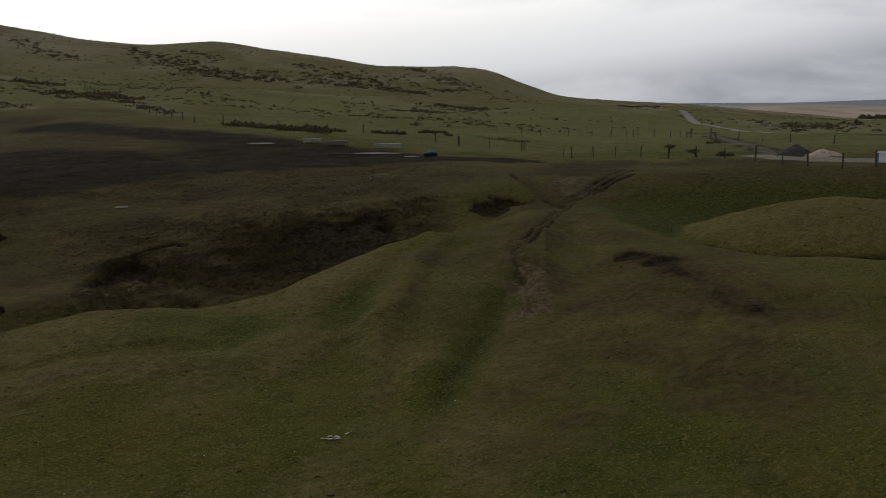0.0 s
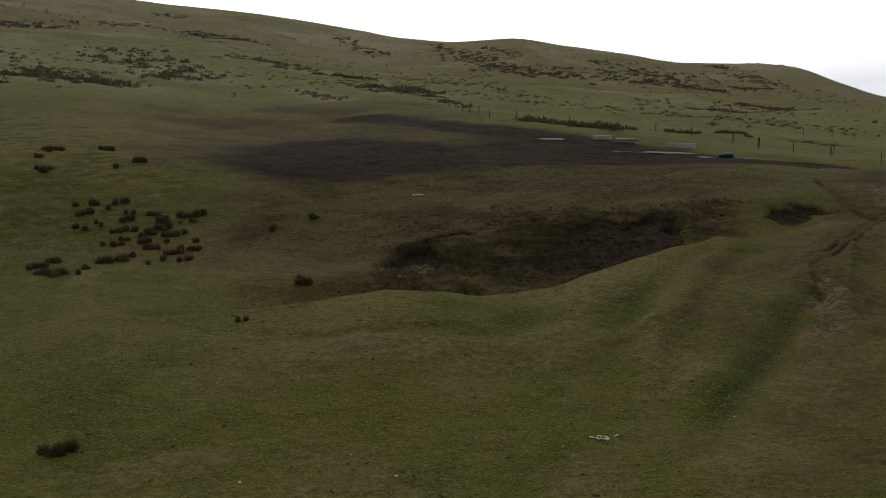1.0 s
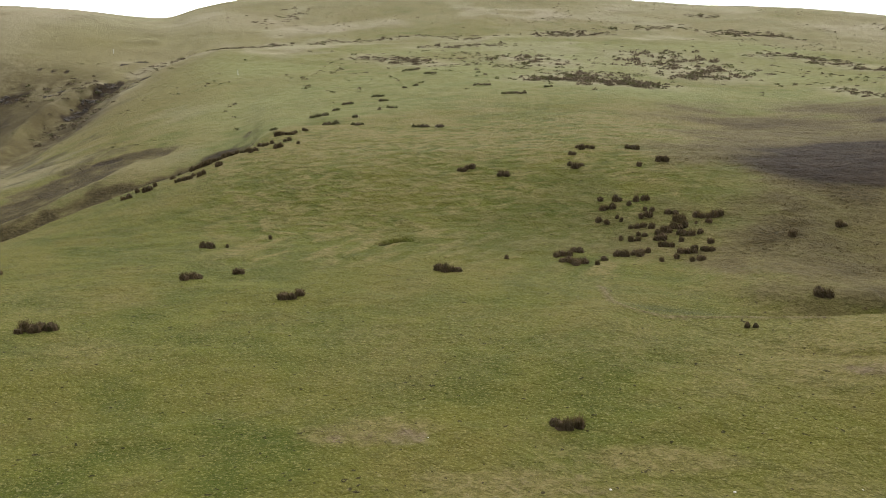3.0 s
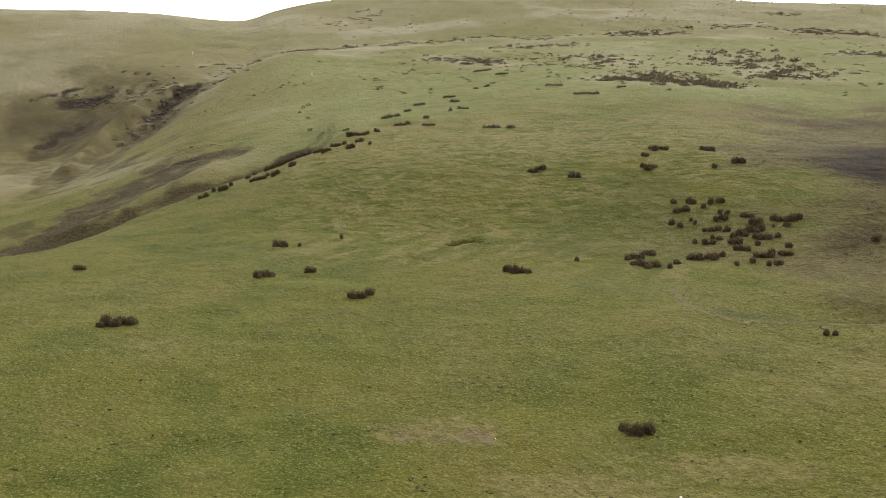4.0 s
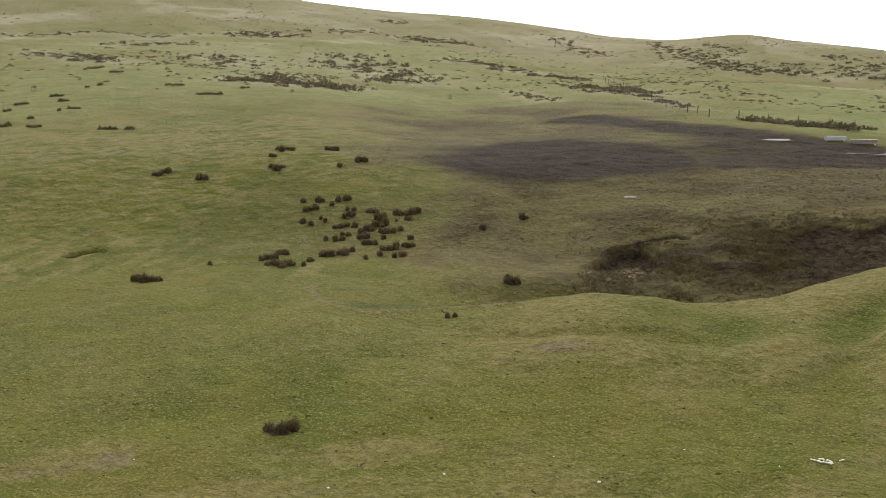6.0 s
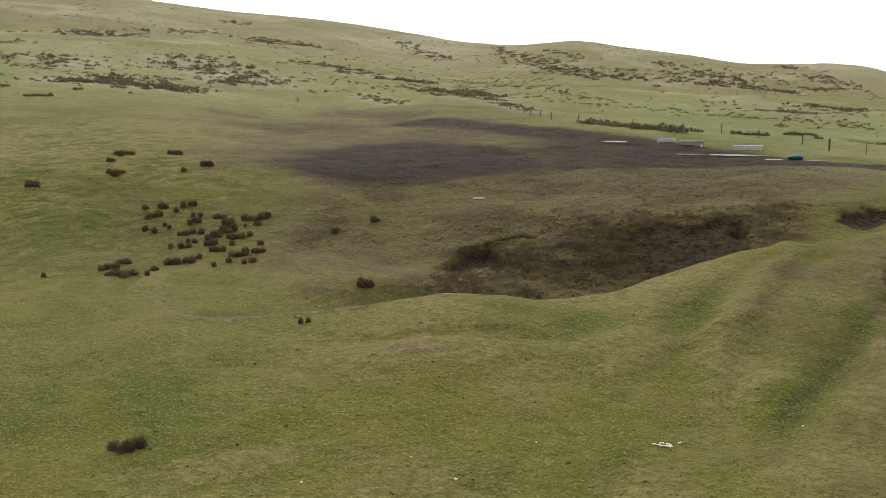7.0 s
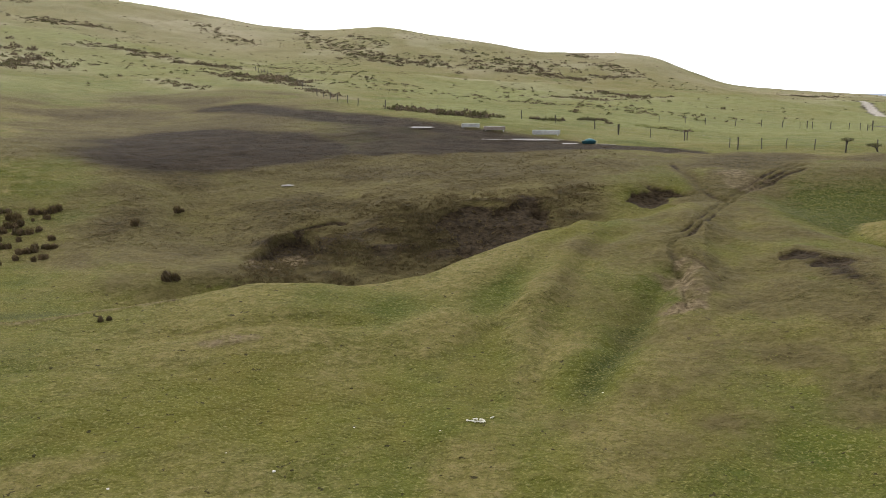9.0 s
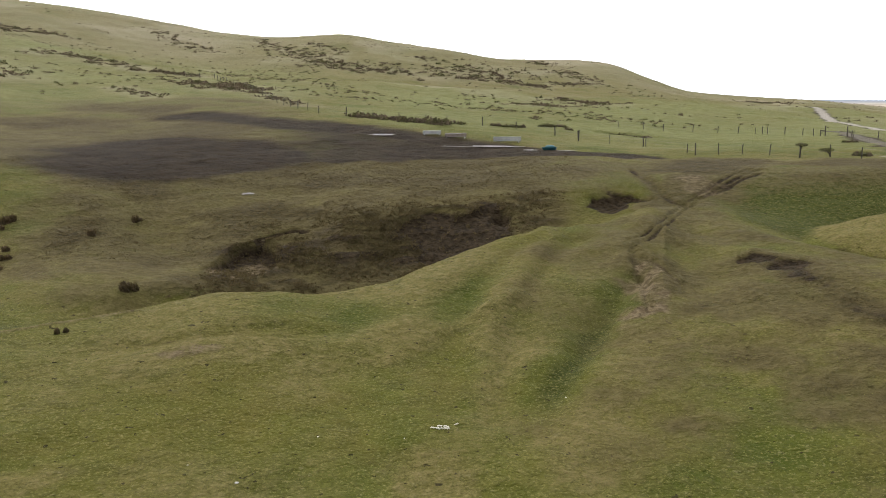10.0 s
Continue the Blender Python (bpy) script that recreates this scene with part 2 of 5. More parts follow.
SCRAPE = smooth_path([(-13.1, 51.4), (-14.2, 50.2), (-15.28, 49.0), (-15.96, 46.8), (-17.15, 44.8), (-18.67, 43.0), (-21, 41)])
GROOVE = smooth_path([(-6.0, 48), (-4.6, 43.8), (-3.61, 41), (-2.71, 38.0), (-1.46, 35.0), (-0.51, 32.6), (0.42, 30.0), (1.6, 26), (2.6, 22)])
GROOVE_WEST = smooth_path([(0.8, 55), (3.6, 48), (5.4, 42), (6.0, 37), (6.0, 32)])
GROOVE_MID = smooth_path([(-2.0, 56), (0.2, 48), (1.6, 41), (2.4, 36), (3.6, 31)])
TERRACE = smooth_path([(12.5, 40), (18, 39.5), (25, 39.5), (30, 40)])
LEDGE = smooth_path([(27.5, 40.2), (23.7, 39.5), (20.5, 39.4), (17.9, 40.0), (16.6, 41)])
LEE = smooth_path([(-2.0, 56.5), (-0.6, 53.4), (1.3, 49.8), (3.15, 47.4), (5.6, 45), (8.0, 43), (12.3, 41.4)])
SHELF = smooth_path([(1.5, 44.5), (3.2, 42.8), (5.45, 41.4), (7.5, 39.6), (10.6, 36.8)])
POND_PATH = smooth_path([(40.6, 55), (39.9, 50.5), (39.1, 46.4), (37.3, 44.8), (34.1, 44.4), (31, 44.6), (26.7, 44.2)])
KNOLL_SCARP = smooth_path([(-17.9, 58.2), (-19.2, 57.0), (-21.2, 56.0), (-23.5, 55.6), (-25.7, 55.5), (-28, 55.8), (-31, 57)])
SLIP_CRACK = smooth_path([(18.8, 67.5), (18.0, 68.0), (17.2, 68.5), (16.3, 68.8), (16.0, 68.5)])
HAUL_ROAD = smooth_path([(-16.0, 345), (-16.3, 325), (-16.6, 301), (-17.0, 262), (-17.4, 249), (-18.9, 235), (-20.4, 213), (-23, 200), (-28, 185), (-36, 175)])
FARM_TRACK = smooth_path([(-17.2, 200), (-19.0, 159), (-20.6, 126), (-21.6, 102)])
APRON_ROAD = smooth_path([(-21.4, 97), (-22.4, 93), (-23.9, 90), (-25.7, 88), (-27.8, 88), (-36, 88)])
GULLIES = [smooth_path([(81, 190), (78.4, 210), (75.2, 248), (72.6, 285), (70.9, 310), (68.5, 336), (66.5, 365)]), smooth_path([(80.5, 270), (78, 305), (76, 345), (74, 400)])]
# folds of the western valley side: line, half width, depth (rises are negative) and how much broken turf and painted
# shade
FOLDS = [(smooth_path([(80, 124), (78, 129), (75.0, 132.5), (72.7, 134.5), (70.3, 137.5), (67.8, 139), (64.8, 141)]), 4.4, 1.0, 1.15),
         (smooth_path([(80.5, 131), (78.4, 139), (76.2, 150), (74.3, 155), (72.6, 160), (71.0, 160)]), 8.0, 1.0, 1.1),
         (smooth_path([(79.2, 134.6), (76.8, 137.2), (74.7, 140), (71.3, 145), (70.1, 154)]), 2.4, -0.8, 0.0),
         (smooth_path([(79.6, 215), (77.9, 240), (75.65, 264.9), (73.97, 286.3), (72.94, 300.4), (71.8, 312)]), 6, 1.3, 0.6),
         (smooth_path([(80.17, 239), (78.8, 285), (76.9, 306), (75.4, 314), (74.3, 321)]), 11, 1.2, 0.5),
         (smooth_path([(79.4, 309), (78.3, 321), (76.8, 328), (74.8, 332)]), 10, 0.8, 0.6),
         (smooth_path([(78.99, 228), (77.9, 250), (76.69, 271), (74.85, 300), (72.37, 317)]), 3.0, -2.4, 0.0)]
# torn edges of turf on the valley side: line and half width
TEARS = [(smooth_path(p), w) for p, w in (([(80.5, 332), (79.6, 336), (77.8, 338)], 2.2), ([(75.4, 351), (74, 345)], 1.0), ([(70.7, 325), (69.3, 322)], 0.9), ([(71.2, 300), (69.6, 298)], 0.9),
    ([(79.4, 295), (78.0, 302)], 2.4), ([(80.3, 283), (79.5, 290)], 1.8), ([(70.8, 345), (69.3, 349)], 1.0), ([(73.9, 290), (73.3, 299), (72.7, 306), (71.4, 320)], 3.0), ([(78.3, 326), (77.0, 327)], 6.0),
    ([(75.6, 189), (74.9, 186)], 1.2), ([(72.6, 166), (71.4, 164)], 1.0))]
MUD_LANE = smooth_path([(27, 150), (23, 143), (17.8, 127), (12.8, 117), (7.7, 107), (2.5, 100), (-2.5, 93)])
# outlines of bare ground: churned hump, wedge of mud below the troughs, browned turf, slips in the bank
MUD_HUMP = [(34.5, 92), (31.5, 104), (27.6, 112), (22.7, 112), (18.8, 108), (13.5, 101), (14.5, 93), (17.5, 88.6), (21.9, 86.6), (27.1, 86.4), (31.6, 87.8)]
MUD_WEDGE = [(24.6, 155), (19.4, 143), (13.9, 126), (9.3, 117), (6.8, 112), (2.4, 105), (-2.1, 101.5), (-7, 100), (-8, 95), (-4.9, 93), (0, 93), (5, 92.5), (9.5, 91), (13.8, 91.5), (17.2, 95), (19.2, 109), (21.4, 127)]
BROWN_TURF = [(33, 85), (30, 92), (17.5, 95), (11, 94), (4, 94), (1.5, 84), (3.9, 74.8), (10.1, 69.5), (17.5, 68.4), (21.2, 67), (24.2, 63), (25.4, 57), (28, 55.4), (30.2, 56), (33.5, 63.8), (33, 73.8)]
SLIP_SCAR = [(22.4, 61.2), (21.0, 64.2), (20.8, 65.4), (19.9, 66.6), (18.7, 67.5), (18.2, 66.6), (17.5, 64.6), (17.6, 62.6), (18.6, 60.6), (20.2, 58.6), (22, 58.4)]
DARK_FACE = [(9.5, 68.2), (7.6, 68.8), (5.2, 68.4), (3.4, 68.6), (2.2, 67.4), (1.6, 64), (3.4, 59), (6.8, 60), (8.3, 63.6), (9.2, 66)]
UPPER_FACE = [(-2.4, 69.2), (-3.2, 70.6), (-4.5, 72.0), (-5.6, 72.2), (-6.3, 71.4), (-5.2, 69.8), (-3.8, 68.8)]
BANK_GRASS = [(26.3, 57.4), (23.6, 58.4), (20.5, 58.8), (16.6, 60.2), (13, 60.8), (9, 61), (9, 56), (16, 55), (22, 54), (26, 54.6)]

# strips of heath: bearing and distance of either end, half width in metres, clumps
STRIPS = [(31.2, 394, 29.6, 403, 6, 60), (24.6, 478, 23.5, 442, 5, 60), (23.5, 442, 21.6, 408, 6, 80), (31.2, 314, 28.9, 318, 5, 70), (28.9, 318, 26.0, 297, 6, 90),
          (26.1, 282, 22.2, 281, 2.5, 110), (27.1, 212, 24.6, 180, 1.5, 46)]
STRIPS_MIDDLE = [(22.5, 234, 20.4, 232, 4, 90), (20.4, 230, 19.4, 205, 7, 130), (19.4, 199, 18.1, 196, 2, 36), (17.9, 187, 16.1, 162, 2, 40), (18.5, 477, 17.1, 433, 6, 90),
                 (17.1, 433, 14.8, 398, 7, 130), (15.3, 455, 13.2, 414, 4, 90), (15.3, 394, 12.2, 371, 9, 150), (12.2, 378, 9.3, 367, 9, 130), (12.6, 137, 9.6, 129, 1.4, 90), (9.4, 128, 6.3, 128, 1.5, 90)]
STRIPS_EAST = [(8.4, 412, 7.2, 407, 5, 40), (6.8, 360, 3.0, 395, 16, 160), (4.9, 364, 3.6, 363, 8, 60), (2.5, 355, 0.4, 349, 6, 90), (1.2, 439, -0.2, 433, 4, 50), (-0.6, 413, -2.9, 376, 6, 140),
               (-0.3, 372, -2.4, 376, 3, 60), (1.3, 240, -0.5, 265, 5, 60), (-1.0, 293, -3.6, 283, 6, 110), (-4.4, 143, -6.0, 140, 1.4, 40), (-12.2, 357, -14.3, 381, 5, 60), (-21.5, 300, -25.6, 215, 9, 120)]
STRIPS_WEST = [(46, 282, 43.8, 262, 9, 70), (45.2, 213, 42.3, 208, 4, 80), (42.5, 228, 40.9, 207, 7, 110), (41, 203, 37.6, 201, 5, 150), (38.4, 308, 35.2, 268, 13, 130), (35.6, 266, 34.2, 238, 9, 75),
               (35.8, 232, 34.3, 238, 5, 70), (44.5, 377, 40.8, 390, 6, 130), (38.6, 413, 36.0, 423, 7, 60), (34.4, 406, 31.8, 398, 7, 120), (35.4, 474, 34.6, 470, 6, 40)]
STRIPS_FOOT = [(65.5, 338, 61, 356, 4, 70), (60, 362, 54, 370, 5, 60), (54, 371, 47, 372, 5, 60), (56, 300, 53, 262, 4, 70), (54.5, 290, 51, 250, 3, 60), (52, 330, 47, 335, 7, 70), (62, 420, 60, 470, 7, 40),
               (70, 330, 67.5, 345, 4, 40), (75.5, 330, 71.5, 300, 9, 90), (74.9, 262, 73, 290, 6, 70), (77.6, 330, 76.5, 322, 6, 40)]


def blob(x, y, b, r, across, along_sight, rag=0.0, size=3.0, seed=1):
    """A patch with soft, ragged rims, 1 in the middle: bearing, distance and half sizes in metres."""
    px, py = spot(b, r)
    c, s = math.cos(radians(b)), math.sin(radians(b))
    u, v = (x - px) * c + (y - py) * s, -(x - px) * s + (y - py) * c
    d = np.sqrt((u / across)**2 + (v / along_sight)**2)
    out = np.zeros(np.shape(x))
    near = d < 1.35 + rag
    if near.any():
        out[near] = 1 - step(0.35, 1.35, d[near] + rag * fbm(x[near], y[near], size, 3, seed))
    return out


def patch(x, y, corners, soft, rag=0.0, size=3.0, seed=1):
    """1 inside an outline of (bearing, distance), falling to 0 over a rim of that many metres, ragged by noise."""
    p = np.array([spot(*c) for c in corners])
    pad = 3 * soft + 2 * rag + 1
    near = (x > p[:, 0].min() - pad) & (x < p[:, 0].max() + pad) & (y > p[:, 1].min() - pad) & (y < p[:, 1].max() + pad)
    out = np.zeros(np.shape(x))
    if not near.any():
        return out
    px, py = x[near], y[near]
    inside = np.zeros(len(px), bool)
    ring = [tuple(q) for q in p] + [tuple(p[0])]
    for (ax, ay), (bx, by) in zip(ring[:-1], ring[1:]):
        if ay != by:
            inside ^= ((ay > py) != (by > py)) & (px < (bx - ax) * (py - ay) / (by - ay) + ax)
    d = np.where(inside, 1, -1) * to_path(px, py, ring) + rag * fbm(px, py, size, 3, seed)
    out[near] = step(-soft, soft, d)
    return out


def relief(x, y, r, b, s, z):
    fine = 1 - step(140, 320, r)
    hill = step(150, 330, r)
    # lumps and hollows of grazed turf, growing with the scale of the hill
    z = z + ((0.22 + 0.16 * (1 - step(2.4, 2.9, s))) * fbm(x, y, 7, 3, 3) + 0.09 * fbm(x, y, 1.6, 3, 11)) * step(8, 22, r) * fine
    z = z + hill * (1 - 0.8 * band(11.5, 12.5, 0.35, s)) * (1.6 * fbm(x, y, 55, 4, 23) + 1.0 * fbm(x, y, 14, 3, 29) + 0.22 * fbm(x, y, 4.5, 2, 31)) * (1 - step(1500, 2500, r))
    # round knoll beyond the spur
    kx, ky = spot(-26.5, 63)
    ca, sa = math.cos(radians(-26.5)), math.sin(radians(-26.5))
    u, v = (x - kx) * ca + (y - ky) * sa, -(x - kx) * sa + (y - ky) * ca
    dome = np.maximum(0, 1 - (u / 12.0)**2 - (v / 7.5)**2)
    z = z + 3.55 * dome
    knoll = step(0.02, 0.25, dome)
    # broken bank over the gully: slips of bare earth under a torn lip of turf
    wob = fbm(x, y, 6, 3, 41)
    bank = band(4.95, 6.0, 0.22, s + 0.2 * wob) * band(-0.5, 22.6, 2.2, b + 1.5 * wob)
    slip = patch(x, y, SLIP_SCAR, 0.35, 0.5, 1.6, 43)
    bowl = slip * step(57.5, 64.5, r + 0.25 * (19 - b))
    face = patch(x, y, DARK_FACE, 0.7, 1.1, 2.2, 47)
    upper = patch(x, y, UPPER_FACE, 0.5, 1.3, 1.3, 49)
    notch = blob(x, y, 3.0, 67.2, 0.75, 1.1, 0.3, 1, 50)
    z = z - 1.0 * bowl - 0.45 * face - 0.5 * upper * step(68.2, 71, r) - 0.8 * notch
    lip = to_path(x, y, SLIP_CRACK) + 0.12 * fbm(x, y, 0.8, 2, 51)
    z = z - 0.6 * np.exp(-(lip / 0.4)**2)
    # shelves trodden across the steeper slopes
    tread = band(4.2, 7.7, 0.4, s) * fine
    shelf = ripple(x * 0.45 + 3 * wob, z * 3.4 + 0.8 * wob, 53)
    z = z + tread * 0.06 * shelf + bank * (0.13 * shelf + 0.10 * fbm(x, y, 0.9, 2, 57))
    slope = band(5.2, 8.0, 0.4, s) * band(34, 66, 4, b)
    hummock = ripple(x * 1.0 + y * 0.5, z * 9.0 + 0.8 * wob, 58)
    z = z + slope * 0.06 * hummock
    # ruts, grooves and scrapes
    worn_shade = np.zeros_like(z)
    soil_shade = np.zeros_like(z)
    wander = 0.22 * fbm(x, y, 1.4, 3, 61)
    patchy = 0.8 + 0.7 * fbm(x, y, 2.5, 2, 63)
    for path, width, depth, bare in ((RUT_MAIN, 0.19, 0.2, 0.7), (RUT_TWIN, 0.17, 0.2, 0.6), (RUT_WET, 0.34, 0.2, 0.9), (RUT_WEST, 0.45, 0.28, 0.9), (RUT_LOW, 0.22, 0.2, 0.7),
                                     (GROOVE, 0.9, 0.55, 0.0), (GROOVE_WEST, 0.8, 0.3, 0.1), (GROOVE_MID, 0.8, 0.3, 0.1), (TERRACE, 0.8, 0.15, 0.0), (LEDGE, 0.3, 0.08, 0.0),
                                     (LEE, 1.2, 0.15, 0.0), (SHELF, 0.5, -0.18, 0.0), (POND_PATH, 0.35, -0.12, 0.0), (KNOLL_SCARP, 0.7, 0.7, 0.0)):
        d = to_path(x, y, path) + wander
        fall = np.exp(-(d / width)**2)
        if path is GROOVE:                       # dies out on the lower apron
            fall = fall * step(26, 37, r)
        z = z - depth * fall
        if depth > 0.19 and bare > 0.4:
            soil_shade = np.maximum(soil_shade, 0.64 * fall * patchy)
        worn_shade = np.maximum(worn_shade, 0.7 * bare * np.exp(-(d / (2.6 * width))**2))
    d = np.maximum(0, to_path(x, y, SCRAPE) + 0.9 * fbm(x, y, 1.4, 3, 67))
    worn_shade = np.maximum(worn_shade, 0.75 * np.exp(-(d / 2.0)**2))
    soil_shade = np.maximum(soil_shade, 0.9 * np.exp(-(d / 0.55)**2) * (0.75 + 0.9 * fbm(x, y, 1.1, 3, 68)))
    soil_shade = np.maximum(soil_shade, 1.15 * np.exp(-((to_path(x, y, KNOLL_SCARP) + 0.35 * fbm(x, y, 2.5, 3, 72)) / 0.75)**2))
    soil_shade = np.maximum(soil_shade, 0.34 * np.exp(-(to_path(x, y, LEDGE) / 0.2)**2))
    bare_earth = blob(x, y, -6.5, 45.6, 1.3, 4.6, 0.9, 1.2, 69)
    worn_shade = np.maximum(worn_shade, 0.5 * bare_earth)
    d = np.minimum(to_path(x, y, RUT_MAIN), to_path(x, y, RUT_TWIN)) + 1.2 * fbm(x, y, 2.5, 3, 70)
    worn_shade = np.maximum(worn_shade, 0.5 * np.exp(-(np.maximum(d, 0) / 2.6)**2))
    hollow = np.maximum(blob(x, y, -13.3, 51.2, 0.9, 1.0, 0.8, 1.0, 71), blob(x, y, -15.3, 49.6, 1.3, 1.2, 0.8, 1.0, 76))
    z = z - 0.28 * hollow
    soil_shade = np.maximum(soil_shade, 1.1 * hollow)
    cleft = np.maximum(blob(x, y, -5.2, 142, 4.6, 3.4, 0.5, 2, 73), 1.2 * blob(x, y, 54.2, 70.5, 1.5, 0.9, 0.5, 0.8, 74))
    z = z - 0.9 * cleft
    soil_shade = np.maximum(soil_shade, 1.1 * cleft)
    # gullies that run down the western valley
    cut = np.zeros_like(z)
    west = (b > 58) & (r > 120) & (r < 480)
    for path in GULLIES:
        d = np.abs(to_path(x[west], y[west], path) + 4 * fbm(x[west], y[west], 20, 3, 79))
        cut[west] = np.maximum(cut[west], np.exp(-d / 9))
    cut = cut * (1 - step(290, 400, r))
    z = z - 2.5 * cut * step(120, 160, r)
    # browned cover in the folds: broken turf, and gully shade painted as colour
    fold_bare_shade, torn = np.zeros_like(z), np.zeros_like(z)
    side = (b > 60) & (r > 105) & (r < 380)
    fx, fy = x[side], y[side]
    for path, half, depth, bare in FOLDS:
        d = np.maximum(0, to_path(fx, fy, path) + 0.45 * half * fbm(fx, fy, 2.2 * half, 4, 131))
        fall = np.exp(-(d / half)**2)
        z[side] = z[side] - depth * fall
        if bare:
            fold_bare_shade[side] = np.maximum(fold_bare_shade[side], bare * step(0.28, 0.62, fall + 0.3 * fbm(fx, fy, 3.2, 4, 133)) * (0.72 + 0.7 * fbm(fx, fy, 2.4, 3, 138)))
    for path, half in TEARS:
        d = np.maximum(0, to_path(fx, fy, path) + 0.6 * half * fbm(fx, fy, 2.0 * half, 3, 134))
        fall = np.exp(-(d / half)**2)
        z[side] = z[side] - 0.22 * half * fall
        torn[side] = np.maximum(torn[side], 1.15 * fall * (0.8 + 0.9 * fbm(fx, fy, 2.5, 3, 136)))
    worn_shade = np.maximum(worn_shade, fold_bare_shade)
    soil_shade = np.maximum(soil_shade, np.maximum(torn, 0.3 * fold_bare_shade))
    # stone roads
    road = np.zeros_like(z)
    d = np.minimum(to_path(x, y, HAUL_ROAD), to_path(x, y, FARM_TRACK)) + 2.0 * fbm(x, y, 6, 3, 84)
    soil_shade = np.maximum(soil_shade, 0.75 * np.exp(-(np.maximum(d, 0) / 2.6)**2))
    for path, width, pale in ((HAUL_ROAD, 1.4, 0.95), (APRON_ROAD, 2.3, 0.7), (FARM_TRACK, 1.1, 0.3)):
        d = to_path(x, y, path) + 0.8 * fbm(x, y, 4, 3, 83)
        fade = 1 - step(205, 190, r) * (path is HAUL_ROAD) * 0.85
        road = np.maximum(road, pale * fade * (1 - step(width * 0.75, width * 1.25, d)))
    # churned mud on the hump, along the feeding place, and browned turf down to the bank
    wide = fbm(x, y, 11, 4, 97)
    mud = 1.35 * patch(x, y, MUD_HUMP, 6.0, 4.0, 8, 89) * (0.42 + 0.58 * np.exp(-((b - 23) / 8)**2))
    mud = np.maximum(mud, 0.8 * patch(x, y, MUD_WEDGE, 1.6, 2.8, 6, 91) * (0.25 + 0.75 * step(21, 12, b + 3 * wide)))
    mud = np.maximum(mud, 0.95 * np.exp(-((to_path(x, y, MUD_LANE) + 1.5 * wide) / 6.0)**2) * step(100, 108, r + 1.2 * b))
    mud = mud * (0.94 + 0.22 * fbm(x, y, 5, 3, 119))
    mud = mud * (1 - step(8.0, 8.12, s + 0.08 * wide))
    worn_shade = np.maximum(worn_shade, (0.55 + 0.62 * fbm(x, y, 5, 5, 122)) * patch(x, y, BROWN_TURF, 4.0, 5.0, 6, 93))
    worn_shade = np.maximum(worn_shade, 0.45 * blob(x, y, 17, 82, 24, 17, 0.5, 12, 94))
    worn_shade = np.maximum(worn_shade, (0.42 + 0.4 * fbm(x, y, 4, 3, 123)) * blob(x, y, 29, 70, 9, 14, 0.5, 9, 94))
    worn_shade = np.maximum(worn_shade, 0.6 * blob(x, y, 13, 70, 9, 6, 0.6, 5, 95))
    worn_shade = np.maximum(worn_shade, 0.7 * blob(x, y, 6, 86, 15, 15, 0.7, 7, 100))
    worn_shade = np.maximum(worn_shade, 0.6 * blob(x, y, -8.8, 74, 5.5, 7.5, 1.0, 4, 96))
    worn_shade = np.maximum(worn_shade, 0.85 * blob(x, y, -10.5, 88, 9, 10, 0.6, 4, 98))
    worn_shade = np.maximum(worn_shade, 0.7 * blob(x, y, -19, 88, 12, 7, 0.6, 4, 104))
    worn_shade = np.maximum(worn_shade, (0.42 + 0.4 * fbm(x, y, 3, 3, 163)) * blob(x, y, -2.5, 80, 8, 13, 0.6, 4, 164))
    worn_shade = np.maximum(worn_shade, (0.3 + 0.5 * fbm(x, y, 4, 4, 168)) * blob(x, y, -8, 54, 13, 14, 0.6, 5, 169))
    worn_shade = np.maximum(worn_shade, 0.4 * band(5.5, 6.3, 0.2, s) * band(-40, -12, 2, b))
    worn_shade = np.maximum(worn_shade, 0.28 * blob(x, y, 36, 72, 7, 9, 0.7, 4, 99))
    worn_shade = np.maximum(worn_shade, 0.5 * blob(x, y, -15.5, 43, 7, 8, 0.9, 3, 106))
    # shade under the slip's lip, painted by darkening its bare earth
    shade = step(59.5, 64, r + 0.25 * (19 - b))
    soil_shade = np.maximum(soil_shade, np.maximum(slip * (0.30 + 0.5 * shade), np.maximum(1.3 * face * (0.88 + 0.5 * fbm(x, y, 1.5, 3, 148)), 1.4 * upper * (0.9 + 0.5 * fbm(x, y, 1.1, 3, 150)))))
    soil_shade = np.maximum(soil_shade, np.maximum(1.5 * np.exp(-(lip / 0.45)**2), 0.9 * notch))
    soil_shade = np.maximum(soil_shade, bank * (0.40 + 0.25 * fbm(x, y, 1.8, 3, 121) + 0.28 * shelf))
    worn_shade = np.maximum(worn_shade, (0.62 + 0.3 * fbm(x, y, 4, 3, 124)) * band(4.7, 6.3, 0.3, s + 0.25 * wob) * band(-1.5, 27, 2.5, b))
    worn_shade = np.maximum(worn_shade, tread * band(-2, 29, 6, b) * (0.34 + 0.3 * shelf))
    worn_shade = np.maximum(worn_shade, 0.55 * blob(x, y, 30, 104, 14, 18, 0.5, 8, 135))
    worn_shade = np.maximum(worn_shade, 0.7 * blob(x, y, 23, 116, 15, 14, 0.4, 12, 149))
    worn_shade = np.maximum(worn_shade, 0.42 * blob(x, y, 30.5, 118, 13, 22, 0.8, 9, 125))
    worn_shade = np.maximum(worn_shade, (0.5 + 0.6 * fbm(x, y, 8, 4, 144)) * band(7.3, 8.7, 0.3, s + 0.2 * wide) * band(17, 37, 5, b + 4 * wide))
